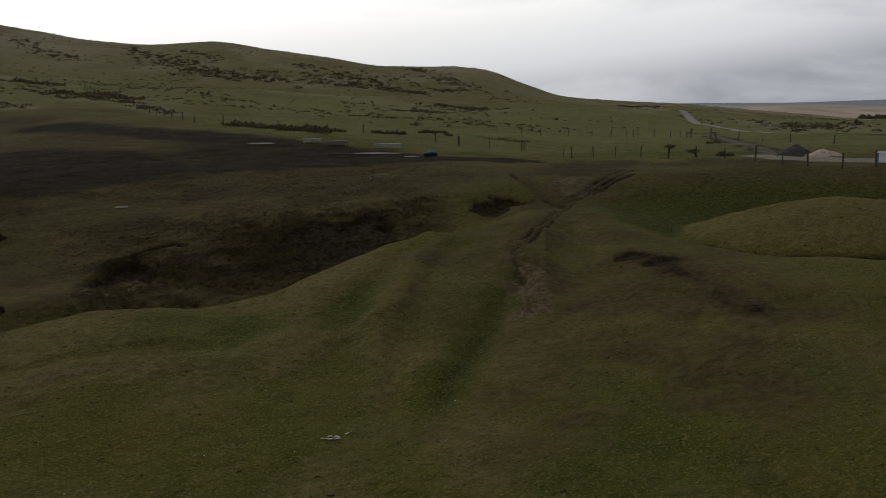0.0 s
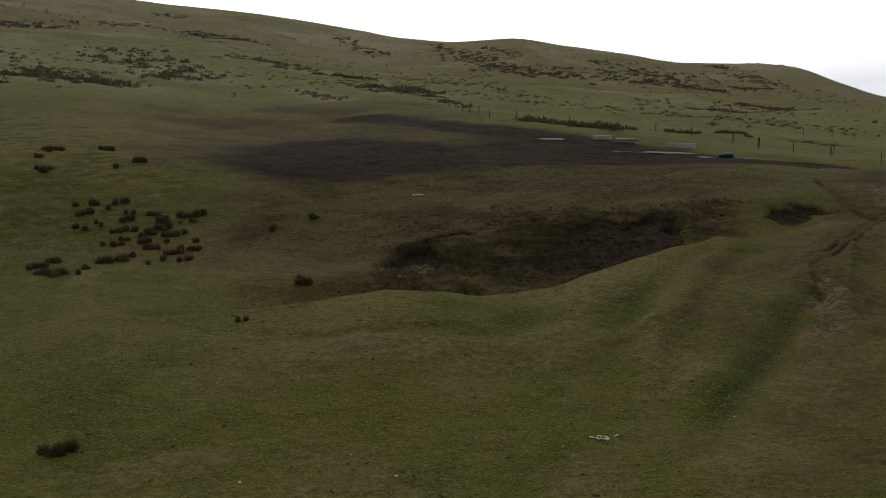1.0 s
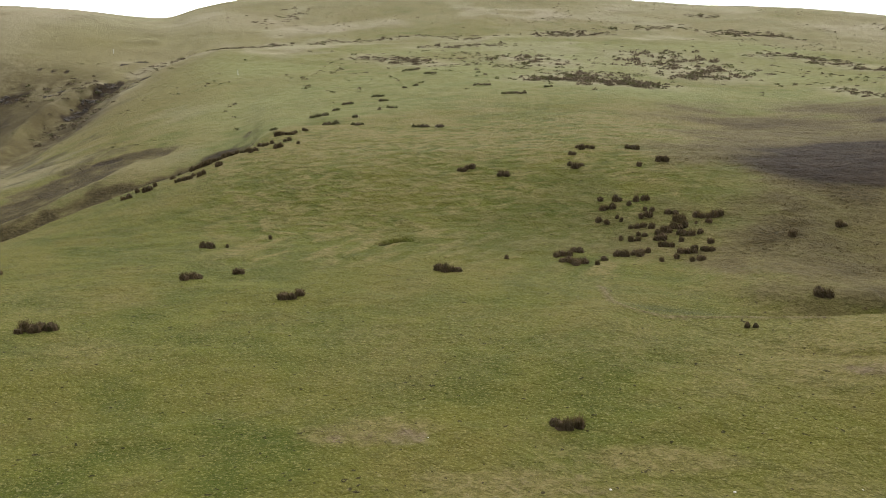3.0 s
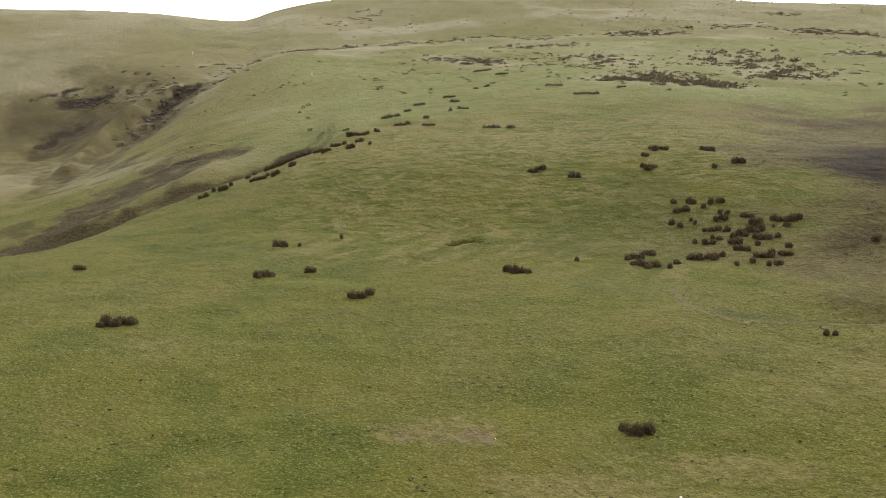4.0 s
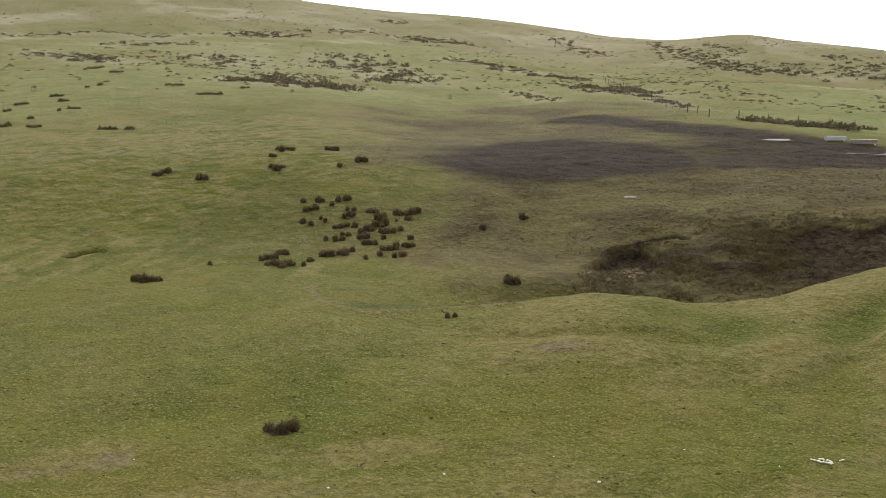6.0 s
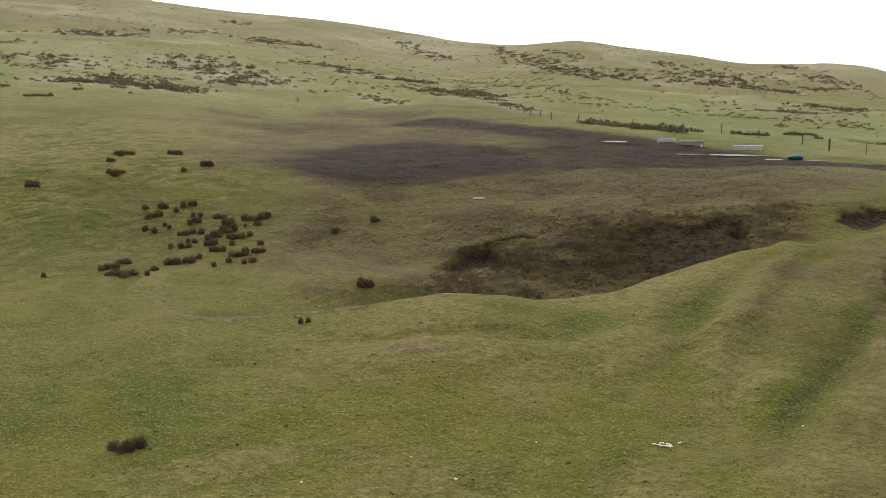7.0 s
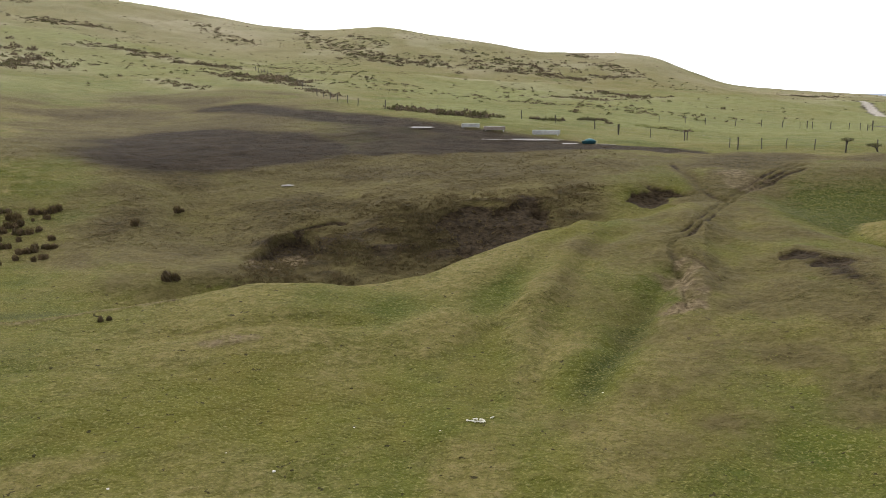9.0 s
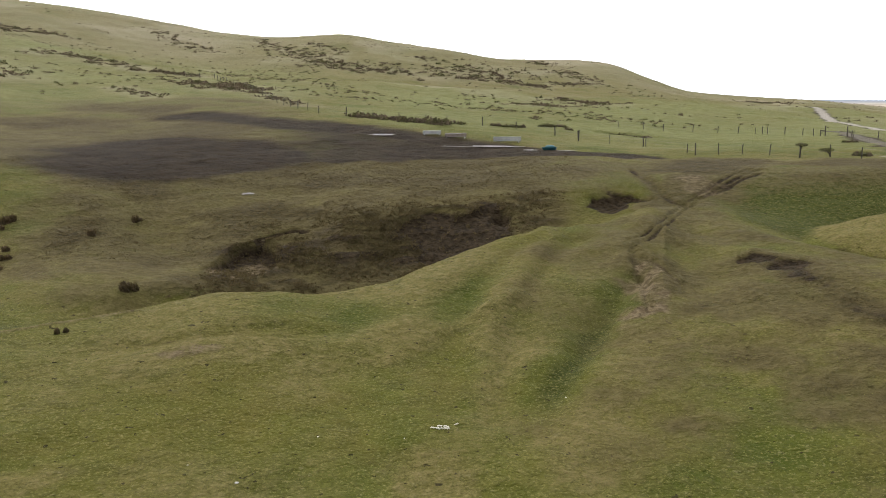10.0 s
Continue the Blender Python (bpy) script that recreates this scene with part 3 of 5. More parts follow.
    # face across the eastern dip: rough dark growth, with its shade painted in by colour
    soil_shade = np.maximum(soil_shade, (0.2 + 0.12 * ripple(x * 1.1, z * 6.0 + wob, 54)) * band(4.4, 6.1, 0.25, s + 0.2 * wob) * band(-40, -11.5, 2.0, b) * (1 - knoll))
    # dark earth on western gully sides and creases, their shade painted in
    slope_west = band(8.1, 9.8, 0.1, s) * band(63, 90, 1.5, b)
    soil_shade = np.maximum(soil_shade, 0.62 * slope_west * step(-0.5, 0.3, fbm(x, y, 6, 4, 101)))
    soil_shade = np.maximum(soil_shade, 0.42 * step(0.25, 0.7, cut + 0.25 * fbm(x, y, 10, 3, 113)))
    # brown over the valley side, painting its darker shading
    worn_shade = np.maximum(worn_shade, (0.55 + 0.6 * fbm(x, y, 22, 4, 118)) * blob(x, y, 77.5, 292, 34, 62, 0.5, 25, 120))
    soil_shade = np.maximum(soil_shade, 0.42 * band(9.9, 10.9, 0.2, s) * band(70, 90, 2, b) * step(0.0, 0.4, fbm(x, y, 7, 5, 117)))
    # paler, drier turf in patches, lightened far off as painted haze; brown heath on the hill
    dry_lit = 0.5 + (0.55 * fbm(x, y, 6.0, 4, 103) + 0.5 * fbm(0.55 * x + 0.3 * y, 1.3 * y - 0.4 * x, 13, 3, 143) * (1 - step(120, 200, r))) * (1 - 0.5 * band(32, 120, 6, r) * step(26, 36, b)) + 0.35 * step(140, 300, r) + 0.25 * step(58, 64, b) * step(8.0, 8.6, s)
    # relief shading put into the colour: greener grooves, straw-coloured crests
    d = to_path(x, y, GROOVE) + 0.5 * fbm(x, y, 2, 3, 111)
    dry_lit = dry_lit - 0.6 * np.exp(-(d / 1.0)**2) * step(27, 37, r) + 0.35 * np.exp(-((d - 2.6) / 1.2)**2) * step(44, 34, r)
    dry_lit = dry_lit - 0.2 * np.exp(-(to_path(x, y, GROOVE_WEST) / 0.9)**2) + 0.4 * np.exp(-(to_path(x, y, SHELF) / 0.7)**2) - 0.2 * np.exp(-(to_path(x, y, LEE) / 1.3)**2)
    # bands down the spur, their light and dark partly painted by colour
    fan = np.sin(np.arctan2(x + 1.0, 74 - y) * 26 + 5 * fbm(x, y, 11, 4, 137)) * band(24, 62, 5, r) * band(-26, 14, 5, b)
    dry_lit = dry_lit + 0.16 * fan
    z = z + 0.10 * fan
    worn_shade = np.maximum(worn_shade, (0.27 + 0.55 * fbm(x, y, 2.5, 4, 139)) * blob(x, y, -15, 38, 10, 13, 0.6, 6, 141))
    # straw colour also paints light on the knoll and on hummock tops
    dry_lit = dry_lit + 0.45 * bare_earth + 0.75 * knoll + 0.75 * slope * hummock
    dry_lit = dry_lit + 0.35 * band(6.9, 8.3, 0.5, s) * band(28, 70, 4, b)
    for pb, pr, pa, pl in ((23, 37.6, 3.0, 1.4), (54.3, 30.6, 2.6, 1.5), (46.5, 26.2, 3.4, 1.3), (36, 29, 2.2, 1.0), (26, 37, 1.6, 0.9), (8, 26, 1.5, 2.0), (-2.5, 29, 1.2, 2.5)):
        dry_lit = dry_lit + 0.7 * blob(x, y, pb, pr, pa, pl, 0.8, 1.4, 105)
    bare = 0.85 * bare_earth * (0.75 + 0.7 * fbm(x, y, 0.9, 3, 152))
    bare = np.maximum(bare, 0.5 * blob(x, y, -9.9, 75, 2.6, 4.6, 0.9, 2, 153))
    bare = np.maximum(bare, 0.55 * np.exp(-(to_path(x, y, POND_PATH) / 0.45)**2))
    # pale earth paints the lit part of the slip, outside its painted shade
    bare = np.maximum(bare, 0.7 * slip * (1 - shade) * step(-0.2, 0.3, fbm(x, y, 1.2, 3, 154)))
    bare = np.maximum(bare, 0.8 * blob(x, y, 19.0, 63.2, 1.2, 1.5, 0.7, 0.8, 155))
    bare = np.maximum(bare, 0.22 * step(0.1, 0.5, fbm(x, y, 1.4, 3, 156)) * patch(x, y, BROWN_TURF, 2.0, 2.0, 4, 157))
    pond = blob(x, y, 35.4, 48.2, 3.6, 3.4, 0.2, 3, 158)
    # deep green in the groove paints its shade
    rank_shade = 0.9 * np.exp(-((to_path(x, y, GROOVE) + 0.4 * fbm(x, y, 2, 3, 111)) / 0.75)**2) * band(32, 44, 3, r)
    rank_shade = np.maximum(rank_shade, 0.15 * np.exp(-((to_path(x, y, LEE) + 0.6 * fbm(x, y, 2, 3, 112)) / 1.2)**2))
    rank_shade = np.maximum(rank_shade, 0.85 * patch(x, y, BANK_GRASS, 0.9, 1.6, 2.5, 159))
    # green of the eastern face, darkened to paint its shade too
    rank_shade = np.maximum(rank_shade, 1.0 * band(4.2, 6.0, 0.3, s + 0.2 * wob) * band(-40, -11.5, 2.0, b) * (1 - knoll))
    rank_shade = np.maximum(rank_shade, 0.8 * pond)
    for pb, pr, pa, pl in ((23.2, 37.8, 2.4, 1.0), (54.3, 30.6, 2.2, 1.2), (46.5, 26.2, 3.0, 1.0)):
        bare = np.maximum(bare, (0.42 + 0.5 * fbm(x, y, 0.7, 3, 166)) * blob(x, y, pb, pr, pa, pl, 0.9, 1.2, 167))
    rank_shade = np.maximum(rank_shade, 0.5 * blob(x, y, 44, 72, 10, 16, 0.8, 8, 160))
    rank_shade = np.maximum(rank_shade, 0.6 * blob(x, y, 30, 100, 12, 14, 0.6, 8, 162))
    rank_shade = np.maximum(rank_shade, 0.5 * blob(x, y, -2.5, 76, 6, 9, 0.6, 4, 165))
    rank_shade = np.maximum(rank_shade, 0.22 * step(0.05, 0.45, fbm(x, y, 9, 3, 161)) * band(24, 62, 6, r) * step(4, 14, b))
    heath = step(10.6, 11.5, s) * (0.62 + 0.6 * fbm(x, y, 60, 3, 107)) + step(9.5, 11.0, s) * 0.8 * step(0.12, 0.42, fbm(x, y, 38, 4, 109))
    up = (r > 150) & (r < 520) & (b > -32) & (b < 82)
    drift = np.zeros(int(up.sum()))
    ux, uy = x[up], y[up]
    for b0, r0, b1, r1, half, count in STRIPS + STRIPS_MIDDLE + STRIPS_EAST + STRIPS_WEST + STRIPS_FOOT:
        if r0 > 150:
            drift = np.maximum(drift, np.exp(-(to_path(ux, uy, [spot(b0, r0), spot(b1, r1)]) / (1.3 * half + 2))**2))
    heath[up] = np.maximum(heath[up], 1.1 * drift * (0.75 + 0.5 * fbm(ux, uy, 7, 3, 127)))
    heath = np.where(s > 13.4, 0, heath)
    # masks for the distance, where haze is put into the colour
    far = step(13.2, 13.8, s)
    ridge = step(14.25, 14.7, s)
    lush = band(8.05, 10.7, 0.15, s + 0.15 * wide) * band(-40, 13, 4, b) * (0.75 + 0.5 * fbm(x, y, 25, 3, 126))
    lush = np.maximum(lush, 0.85 * band(8.5, 11.0, 0.3, s) * band(14, 67, 5, b) * (0.7 + 0.8 * fbm(x, y, 30, 4, 145)))
    return dict(bare=bare, rank_shade=rank_shade, lush=lush, z=z, mud=mud, soil_shade=soil_shade, dry_lit=dry_lit, worn_shade=worn_shade, heath=heath, stone=road, far=far, ridge=ridge, s=s)


def land(x, y):
    """Height of the ground, and what covers it, at plan places (arrays)."""
    x, y = np.asarray(x, float), np.asarray(y, float)
    shape = x.shape
    x, y = x.ravel(), y.ravel()
    r = np.maximum(np.hypot(x, y), 1e-6)
    b = np.degrees(np.arctan2(-x, y))
    bb = np.where(b > 152, b - 360, b)
    # behind the station the land closes with the nearer end of the lines
    turn = np.where(bb > 90, 90 - (bb - 90) * 2.02, np.where(bb < -36, np.minimum(-36 + (-36 - bb) * 0.0, 90), bb))
    bc = np.where(bb > 90, np.clip(turn, -36, 90), np.clip(bb, -36, 90))
    R = np.stack([along(l, 1, bc) for l in BREAKLINES])
    Z = np.stack([along(l, 2, bc) for l in BREAKLINES])
    R = np.concatenate([np.full((1, len(r)), 0.0), R])
    Z = np.concatenate([np.full((1, len(r)), 0.8), Z])
    M = pchip_slopes(R, Z)
    rc = np.clip(r, 0, R[-1] - 0.01)
    k = np.clip((R <= rc).sum(0) - 1, 0, len(R) - 2)
    j = np.arange(len(r))
    h = R[k + 1, j] - R[k, j]
    t = (rc - R[k, j]) / h
    z = hermite(t, h, Z[k, j], Z[k + 1, j], M[k, j], M[k + 1, j])
    s = k + t                                     # place between the lines: 3 the brow, 5 the bank foot, 6 its top, 8 the edge
    out = relief(x, y, r, b, s, z)
    return {key: v.reshape(shape) for key, v in out.items()}


SURVEY = {}                                       # the finished ground: bearings, distances and heights of its net


def ground_z(x, y):
    """Height of the ground sheet at one place."""
    if not SURVEY:
        return float(land(np.array([x]), np.array([y]))["z"][0])
    b, d, z = SURVEY["bearings"], SURVEY["radii"], SURVEY["z"]
    at, r = math.degrees(math.atan2(-x, y)), math.hypot(x, y)
    i = int(np.clip(np.searchsorted(b, at) - 1, 0, len(b) - 2))
    j = int(np.clip(np.searchsorted(d, r) - 1, 0, len(d) - 2))
    u, v = (at - b[i]) / (b[i + 1] - b[i]), (r - d[j]) / (d[j + 1] - d[j])
    return float((z[i, j] * (1 - u) + z[i + 1, j] * u) * (1 - v) + (z[i, j + 1] * (1 - u) + z[i + 1, j + 1] * u) * v)


def ground_mesh():
    bearings = np.concatenate([np.arange(-180, -38, 4.0), np.arange(-36, 88.01, 0.125), np.arange(92, 179, 4.0)])
    radii = [1.5]
    while radii[-1] < 4740:
        d = radii[-1]
        radii.append(d + (1.2 if d < 19 else 0.28 if d < 125 else max(0.28, min((0.0095 if d < 420 else 0.017) * d, 0.28 + (d - 125) * 0.02))))
    radii = np.array(radii)
    B, D = np.meshgrid(np.radians(bearings), radii, indexing="ij")
    X, Y = -np.sin(B) * D, np.cos(B) * D
    cover = land(X, Y)
    nb, nr = X.shape
    SURVEY.update(bearings=bearings, radii=radii, z=cover["z"])
    co = np.stack([X, Y, cover["z"]], -1).reshape(-1, 3)
    hub = len(co)
    co = np.vstack([co, [[0, 0, 0.8]]])
    i, j = np.meshgrid(np.arange(nb), np.arange(nr - 1), indexing="ij")
    i2 = (i + 1) % nb
    quads = np.stack([i * nr + j, i * nr + j + 1, i2 * nr + j + 1, i2 * nr + j], -1).reshape(-1, 4)[:, ::-1]
    ii = np.arange(nb)
    tris = np.stack([np.full(nb, hub), ((ii + 1) % nb) * nr, ii * nr], -1)[:, ::-1]
    me = bpy.data.meshes.new("ground")
    me.vertices.add(len(co))
    me.vertices.foreach_set("co", co.astype(np.float32).ravel())
    me.loops.add(quads.size + tris.size)
    me.loops.foreach_set("vertex_index", np.concatenate([quads.ravel(), tris.ravel()]).astype(np.int32))
    me.polygons.add(len(quads) + len(tris))
    me.polygons.foreach_set("loop_start", np.concatenate([np.arange(len(quads)) * 4, quads.size + np.arange(len(tris)) * 3]).astype(np.int32))
    me.polygons.foreach_set("use_smooth", np.ones(len(quads) + len(tris), bool))
    me.update(calc_edges=True)
    for name, keys in (("cover_a", ("mud", "soil_shade", "dry_lit")), ("cover_b", ("worn_shade", "heath", "stone")), ("cover_c", ("far", "ridge", "lush")), ("cover_d", ("bare", "rank_shade", "dry_lit"))):
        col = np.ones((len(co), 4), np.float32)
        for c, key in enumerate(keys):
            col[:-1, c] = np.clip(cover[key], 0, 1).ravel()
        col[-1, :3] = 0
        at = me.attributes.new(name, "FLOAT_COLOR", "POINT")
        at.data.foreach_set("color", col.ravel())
    me.validate()
    return me

# ---------------------------------------------------------------- materials
class Shade:
    """A node material put together step by step."""

    def __init__(self, name, rough=0.9, metal=0.0):
        self.mat = bpy.data.materials.new(name)
        self.mat.use_nodes = True
        self.n, self.l = self.mat.node_tree.nodes, self.mat.node_tree.links
        self.bsdf = self.n["Principled BSDF"]
        self.bsdf.inputs["Roughness"].default_value = rough
        self.bsdf.inputs["Metallic"].default_value = metal
        self.bsdf.inputs["Specular IOR Level"].default_value = 0.25
        self.where = self.n.new("ShaderNodeNewGeometry").outputs["Position"]

    def noise(self, size, detail=4.0, rough=0.55, stretch=None, source=None):
        n = self.n.new("ShaderNodeTexNoise")
        n.inputs["Scale"].default_value, n.inputs["Detail"].default_value, n.inputs["Roughness"].default_value = 1.0 / size, detail, rough
        v = source or self.where
        if stretch:
            m = self.n.new("ShaderNodeMapping")
            m.inputs["Scale"].default_value = stretch
            self.l.new(v, m.inputs["Vector"])
            v = m.outputs["Vector"]
        self.l.new(v, n.inputs["Vector"])
        return n.outputs["Fac"]

    def ramp(self, fac, stops):
        r = self.n.new("ShaderNodeValToRGB")
        e = r.color_ramp.elements
        while len(e) < len(stops):
            e.new(0.5)
        for el, (p, c) in zip(e, stops):
            el.position, el.color = p, (*c, 1) if len(c) == 3 else c
        self.l.new(fac, r.inputs["Fac"])
        return r.outputs["Color"]

    def level(self, fac, lo, hi):
        m = self.n.new("ShaderNodeMapRange")
        m.interpolation_type = "SMOOTHSTEP"
        m.inputs["From Min"].default_value, m.inputs["From Max"].default_value = lo, hi
        self.l.new(fac, m.inputs["Value"])
        return m.outputs["Result"]

    def math(self, op, a, b):
        m = self.n.new("ShaderNodeMath")
        m.operation = op
        for k, v in enumerate((a, b)):
            if isinstance(v, (int, float)):
                m.inputs[k].default_value = v
            else:
                self.l.new(v, m.inputs[k])
        return m.outputs[0]

    def blend(self, fac, a, b, mode="MIX"):
        m = self.n.new("ShaderNodeMix")
        m.data_type, m.blend_type = "RGBA", mode
        for key, v in (("Factor", fac), ("A", a), ("B", b)):
            socket = next(i for i in m.inputs if i.name == key and (i.type == "VALUE" if key == "Factor" else i.type == "RGBA"))
            if isinstance(v, (int, float)):
                socket.default_value = v
            elif isinstance(v, tuple):
                socket.default_value = (*v, 1)
            else:
                self.l.new(v, socket)
        return next(o for o in m.outputs if o.type == "RGBA")

    def attribute(self, name):
        a = self.n.new("ShaderNodeAttribute")
        a.attribute_name = name
        s = self.n.new("ShaderNodeSeparateColor")
        self.l.new(a.outputs["Color"], s.inputs["Color"])
        return s.outputs["Red"], s.outputs["Green"], s.outputs["Blue"]

    def chance(self):
        return self.n.new("ShaderNodeObjectInfo").outputs["Random"]

    def island(self):
        return self.n.new("ShaderNodeNewGeometry").outputs["Random Per Island"]

    def colour(self, c):
        if isinstance(c, tuple):
            self.bsdf.inputs["Base Color"].default_value = (*c, 1)
        else:
            self.l.new(c, self.bsdf.inputs["Base Color"])
        return self

    def bump(self, height, strength=0.4, depth=0.05):
        b = self.n.new("ShaderNodeBump")
        b.inputs["Strength"].default_value, b.inputs["Distance"].default_value = strength, depth
        self.l.new(height, b.inputs["Height"])
        self.l.new(b.outputs["Normal"], self.bsdf.inputs["Normal"])
        return self

    def rough(self, fac):
        self.l.new(fac, self.bsdf.inputs["Roughness"])
        return self


def turf_material():
    s = Shade("grazed_turf", 0.95)
    s.bsdf.inputs["Specular IOR Level"].default_value = 0.04
    mud, soil_shade, dry_lit = s.attribute("cover_a")
    worn_shade, heath, stone = s.attribute("cover_b")
    far, ridge, lush = s.attribute("cover_c")
    bare, rank_shade, _ = s.attribute("cover_d")
    grain, tuft, clump = s.noise(0.12, 3, 0.7), s.noise(0.42, 4, 0.65), s.noise(0.9, 3, 0.6)
    lump, broad, huge = s.noise(2.6, 4, 0.6), s.noise(11, 3), s.noise(60, 4)
    tread = s.noise(1.1, 4, 0.6, (0.5, 0.5, 3.0))          # sheep treads, level along the slope
    green = s.blend(s.level(lump, 0.3, 0.7), (0.0375, 0.0455, 0.0060), (0.067, 0.0685, 0.0110))
    green = s.blend(s.math("MULTIPLY", s.level(broad, 0.42, 0.62), 0.7), green, (0.070, 0.064, 0.0105))
    green = s.blend(s.math("MULTIPLY", s.level(s.noise(6.5, 3), 0.52, 0.64), 0.5), green, (0.033, 0.043, 0.0055))
    tan = s.math("MULTIPLY", s.level(s.noise(5.0, 5, 0.65), 0.48, 0.66), 0.4)
    green = s.blend(tan, green, (0.082, 0.063, 0.016))
    straw = s.blend(s.level(tuft, 0.35, 0.7), (0.078, 0.066, 0.018), (0.116, 0.095, 0.036))
    # straw stands for drier turf and for painted light and haze
    lift = s.math("ADD", s.math("MULTIPLY", dry_lit, 0.5), s.math("MULTIPLY", s.math("ADD", tuft, s.math("ADD", s.math("MULTIPLY", clump, 0.5), s.math("MULTIPLY", tread, 0.5))), 0.3))
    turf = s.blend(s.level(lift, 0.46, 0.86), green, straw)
    # dark green of lush growth, also used to paint shade
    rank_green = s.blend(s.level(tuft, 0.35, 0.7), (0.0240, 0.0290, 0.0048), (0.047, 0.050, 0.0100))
    turf = s.blend(s.level(s.math("ADD", rank_shade, s.math("MULTIPLY", s.math("ADD", lump, tuft), 0.25)), 0.40, 1.15), turf, rank_green)
    turf = s.blend(s.math("MULTIPLY", s.level(grain, 0.55, 0.67), 0.42), turf, (0.022, 0.024, 0.005))
    turf = s.blend(s.math("MULTIPLY", s.level(s.noise(0.26, 4, 0.7), 0.53, 0.68), 0.28), turf, (0.027, 0.030, 0.0055))
    turf = s.blend(s.math("MULTIPLY", s.level(tread, 0.54, 0.68), 0.34), turf, (0.030, 0.034, 0.006))
    turf = s.blend(s.math("MULTIPLY", s.level(grain, 0.47, 0.35), 0.7), turf, (0.128, 0.113, 0.039))
    # a little blue paints haze into the far field
    turf = s.blend(s.math("MULTIPLY", lush, 0.8), turf, s.blend(s.level(lump, 0.3, 0.7), (0.084, 0.089, 0.028), (0.122, 0.125, 0.048)))
    fleck = s.noise(0.34, 2, 0.5)
    turf = s.blend(s.math("MULTIPLY", s.level(fleck, 0.69, 0.72), 0.85), turf, (0.014, 0.011, 0.005))
    turf = s.blend(s.math("MULTIPLY", s.level(s.noise(0.2, 2, 0.5), 0.66, 0.72), 0.5), turf, (0.150, 0.132, 0.062))
    # heath brown, lightened and blued to paint in haze
    brown = s.blend(s.level(huge, 0.35, 0.65), (0.182, 0.153, 0.101), (0.146, 0.130, 0.074))
    brown = s.blend(s.math("MULTIPLY", s.level(s.noise(22, 6, 0.65), 0.5, 0.66), 0.6), brown, (0.086, 0.074, 0.042))
    turf = s.blend(s.math("MULTIPLY", heath, 0.75), turf, brown)
    earth = s.blend(s.level(tuft, 0.32, 0.68), (0.0098, 0.0066, 0.0036), (0.034, 0.0235, 0.0125))
    thin = s.blend(s.level(tuft, 0.35, 0.65), (0.0245, 0.0186, 0.0070), (0.054, 0.0412, 0.0165))
    rag = s.math("ADD", s.math("MULTIPLY", tuft, 0.35), s.math("ADD", s.math("MULTIPLY", lump, 0.4), s.math("MULTIPLY", s.noise(8, 5, 0.65), 0.3)))
    sere = s.blend(s.level(tuft, 0.35, 0.65), (0.049, 0.0385, 0.0140), (0.079, 0.0625, 0.0255))
    # browned turf, which also carries painted shade in the western valley
    turf = s.blend(s.math("MULTIPLY", s.level(s.math("ADD", worn_shade, rag), 0.54, 1.06), 0.85), turf, sere)
    turf = s.blend(s.level(s.math("ADD", worn_shade, rag), 0.80, 1.45), turf, thin)
    # dark earth: bare ground, and painted shade of slip, gullies and eastern face
    turf = s.blend(s.level(s.math("ADD", soil_shade, rag), 0.74, 1.20), turf, earth)
    dust = s.blend(s.level(tuft, 0.35, 0.65), (0.058, 0.041, 0.021), (0.118, 0.090, 0.052))
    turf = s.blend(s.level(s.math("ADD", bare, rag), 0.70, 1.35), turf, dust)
    wet = s.blend(s.level(s.math("ADD", s.math("MULTIPLY", tuft, 0.5), s.math("MULTIPLY", lump, 0.5)), 0.38, 0.66), (0.0108, 0.0067, 0.0034), (0.0250, 0.0163, 0.0083))
    turf = s.blend(s.level(s.math("ADD", mud, s.math("MULTIPLY", rag, 0.7)), 0.50, 1.15), turf, wet)
    grit = s.blend(s.level(tuft, 0.3, 0.7), (0.27, 0.24, 0.205), (0.17, 0.15, 0.125))
    turf = s.blend(stone, turf, grit)
    # haze painted as colour: pale pinkish plain, blue-grey ridge behind
    hazy_moor = s.blend(s.level(s.noise(160, 4), 0.35, 0.65), (0.32, 0.255, 0.205), (0.22, 0.19, 0.14))
    turf = s.blend(far, turf, hazy_moor)
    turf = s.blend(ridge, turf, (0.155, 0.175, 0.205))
    s.colour(turf)
    relief = s.math("ADD", s.math("ADD", s.math("MULTIPLY", tuft, 1.3), s.math("MULTIPLY", clump, 0.8)), s.math("ADD", s.math("MULTIPLY", grain, 0.55), s.math("MULTIPLY", lump, 2.2)))
    s.bump(s.math("ADD", relief, s.math("MULTIPLY", tread, 1.1)), 0.9, 0.3)
    return s.mat


TURF = turf_material()

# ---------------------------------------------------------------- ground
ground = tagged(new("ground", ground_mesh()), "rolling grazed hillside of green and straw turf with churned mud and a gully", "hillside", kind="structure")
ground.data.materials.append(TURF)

# ---------------------------------------------------------------- making parts
def mesh_of(name, verts, faces, material, smooth=False):
    me = bpy.data.meshes.new(name)
    me.from_pydata([tuple(v) for v in verts], [], [tuple(f) for f in faces])
    me.update()
    me.materials.append(material)
    if smooth:
        me.polygons.foreach_set("use_smooth", [True] * len(me.polygons))
    return me


def bm_mesh(name, bm, material, smooth=False):
    me = bpy.data.meshes.new(name)
    bm.normal_update()
    bm.to_mesh(me)
    bm.free()
    me.materials.append(material)
    if smooth:
        me.polygons.foreach_set("use_smooth", [True] * len(me.polygons))
    return me


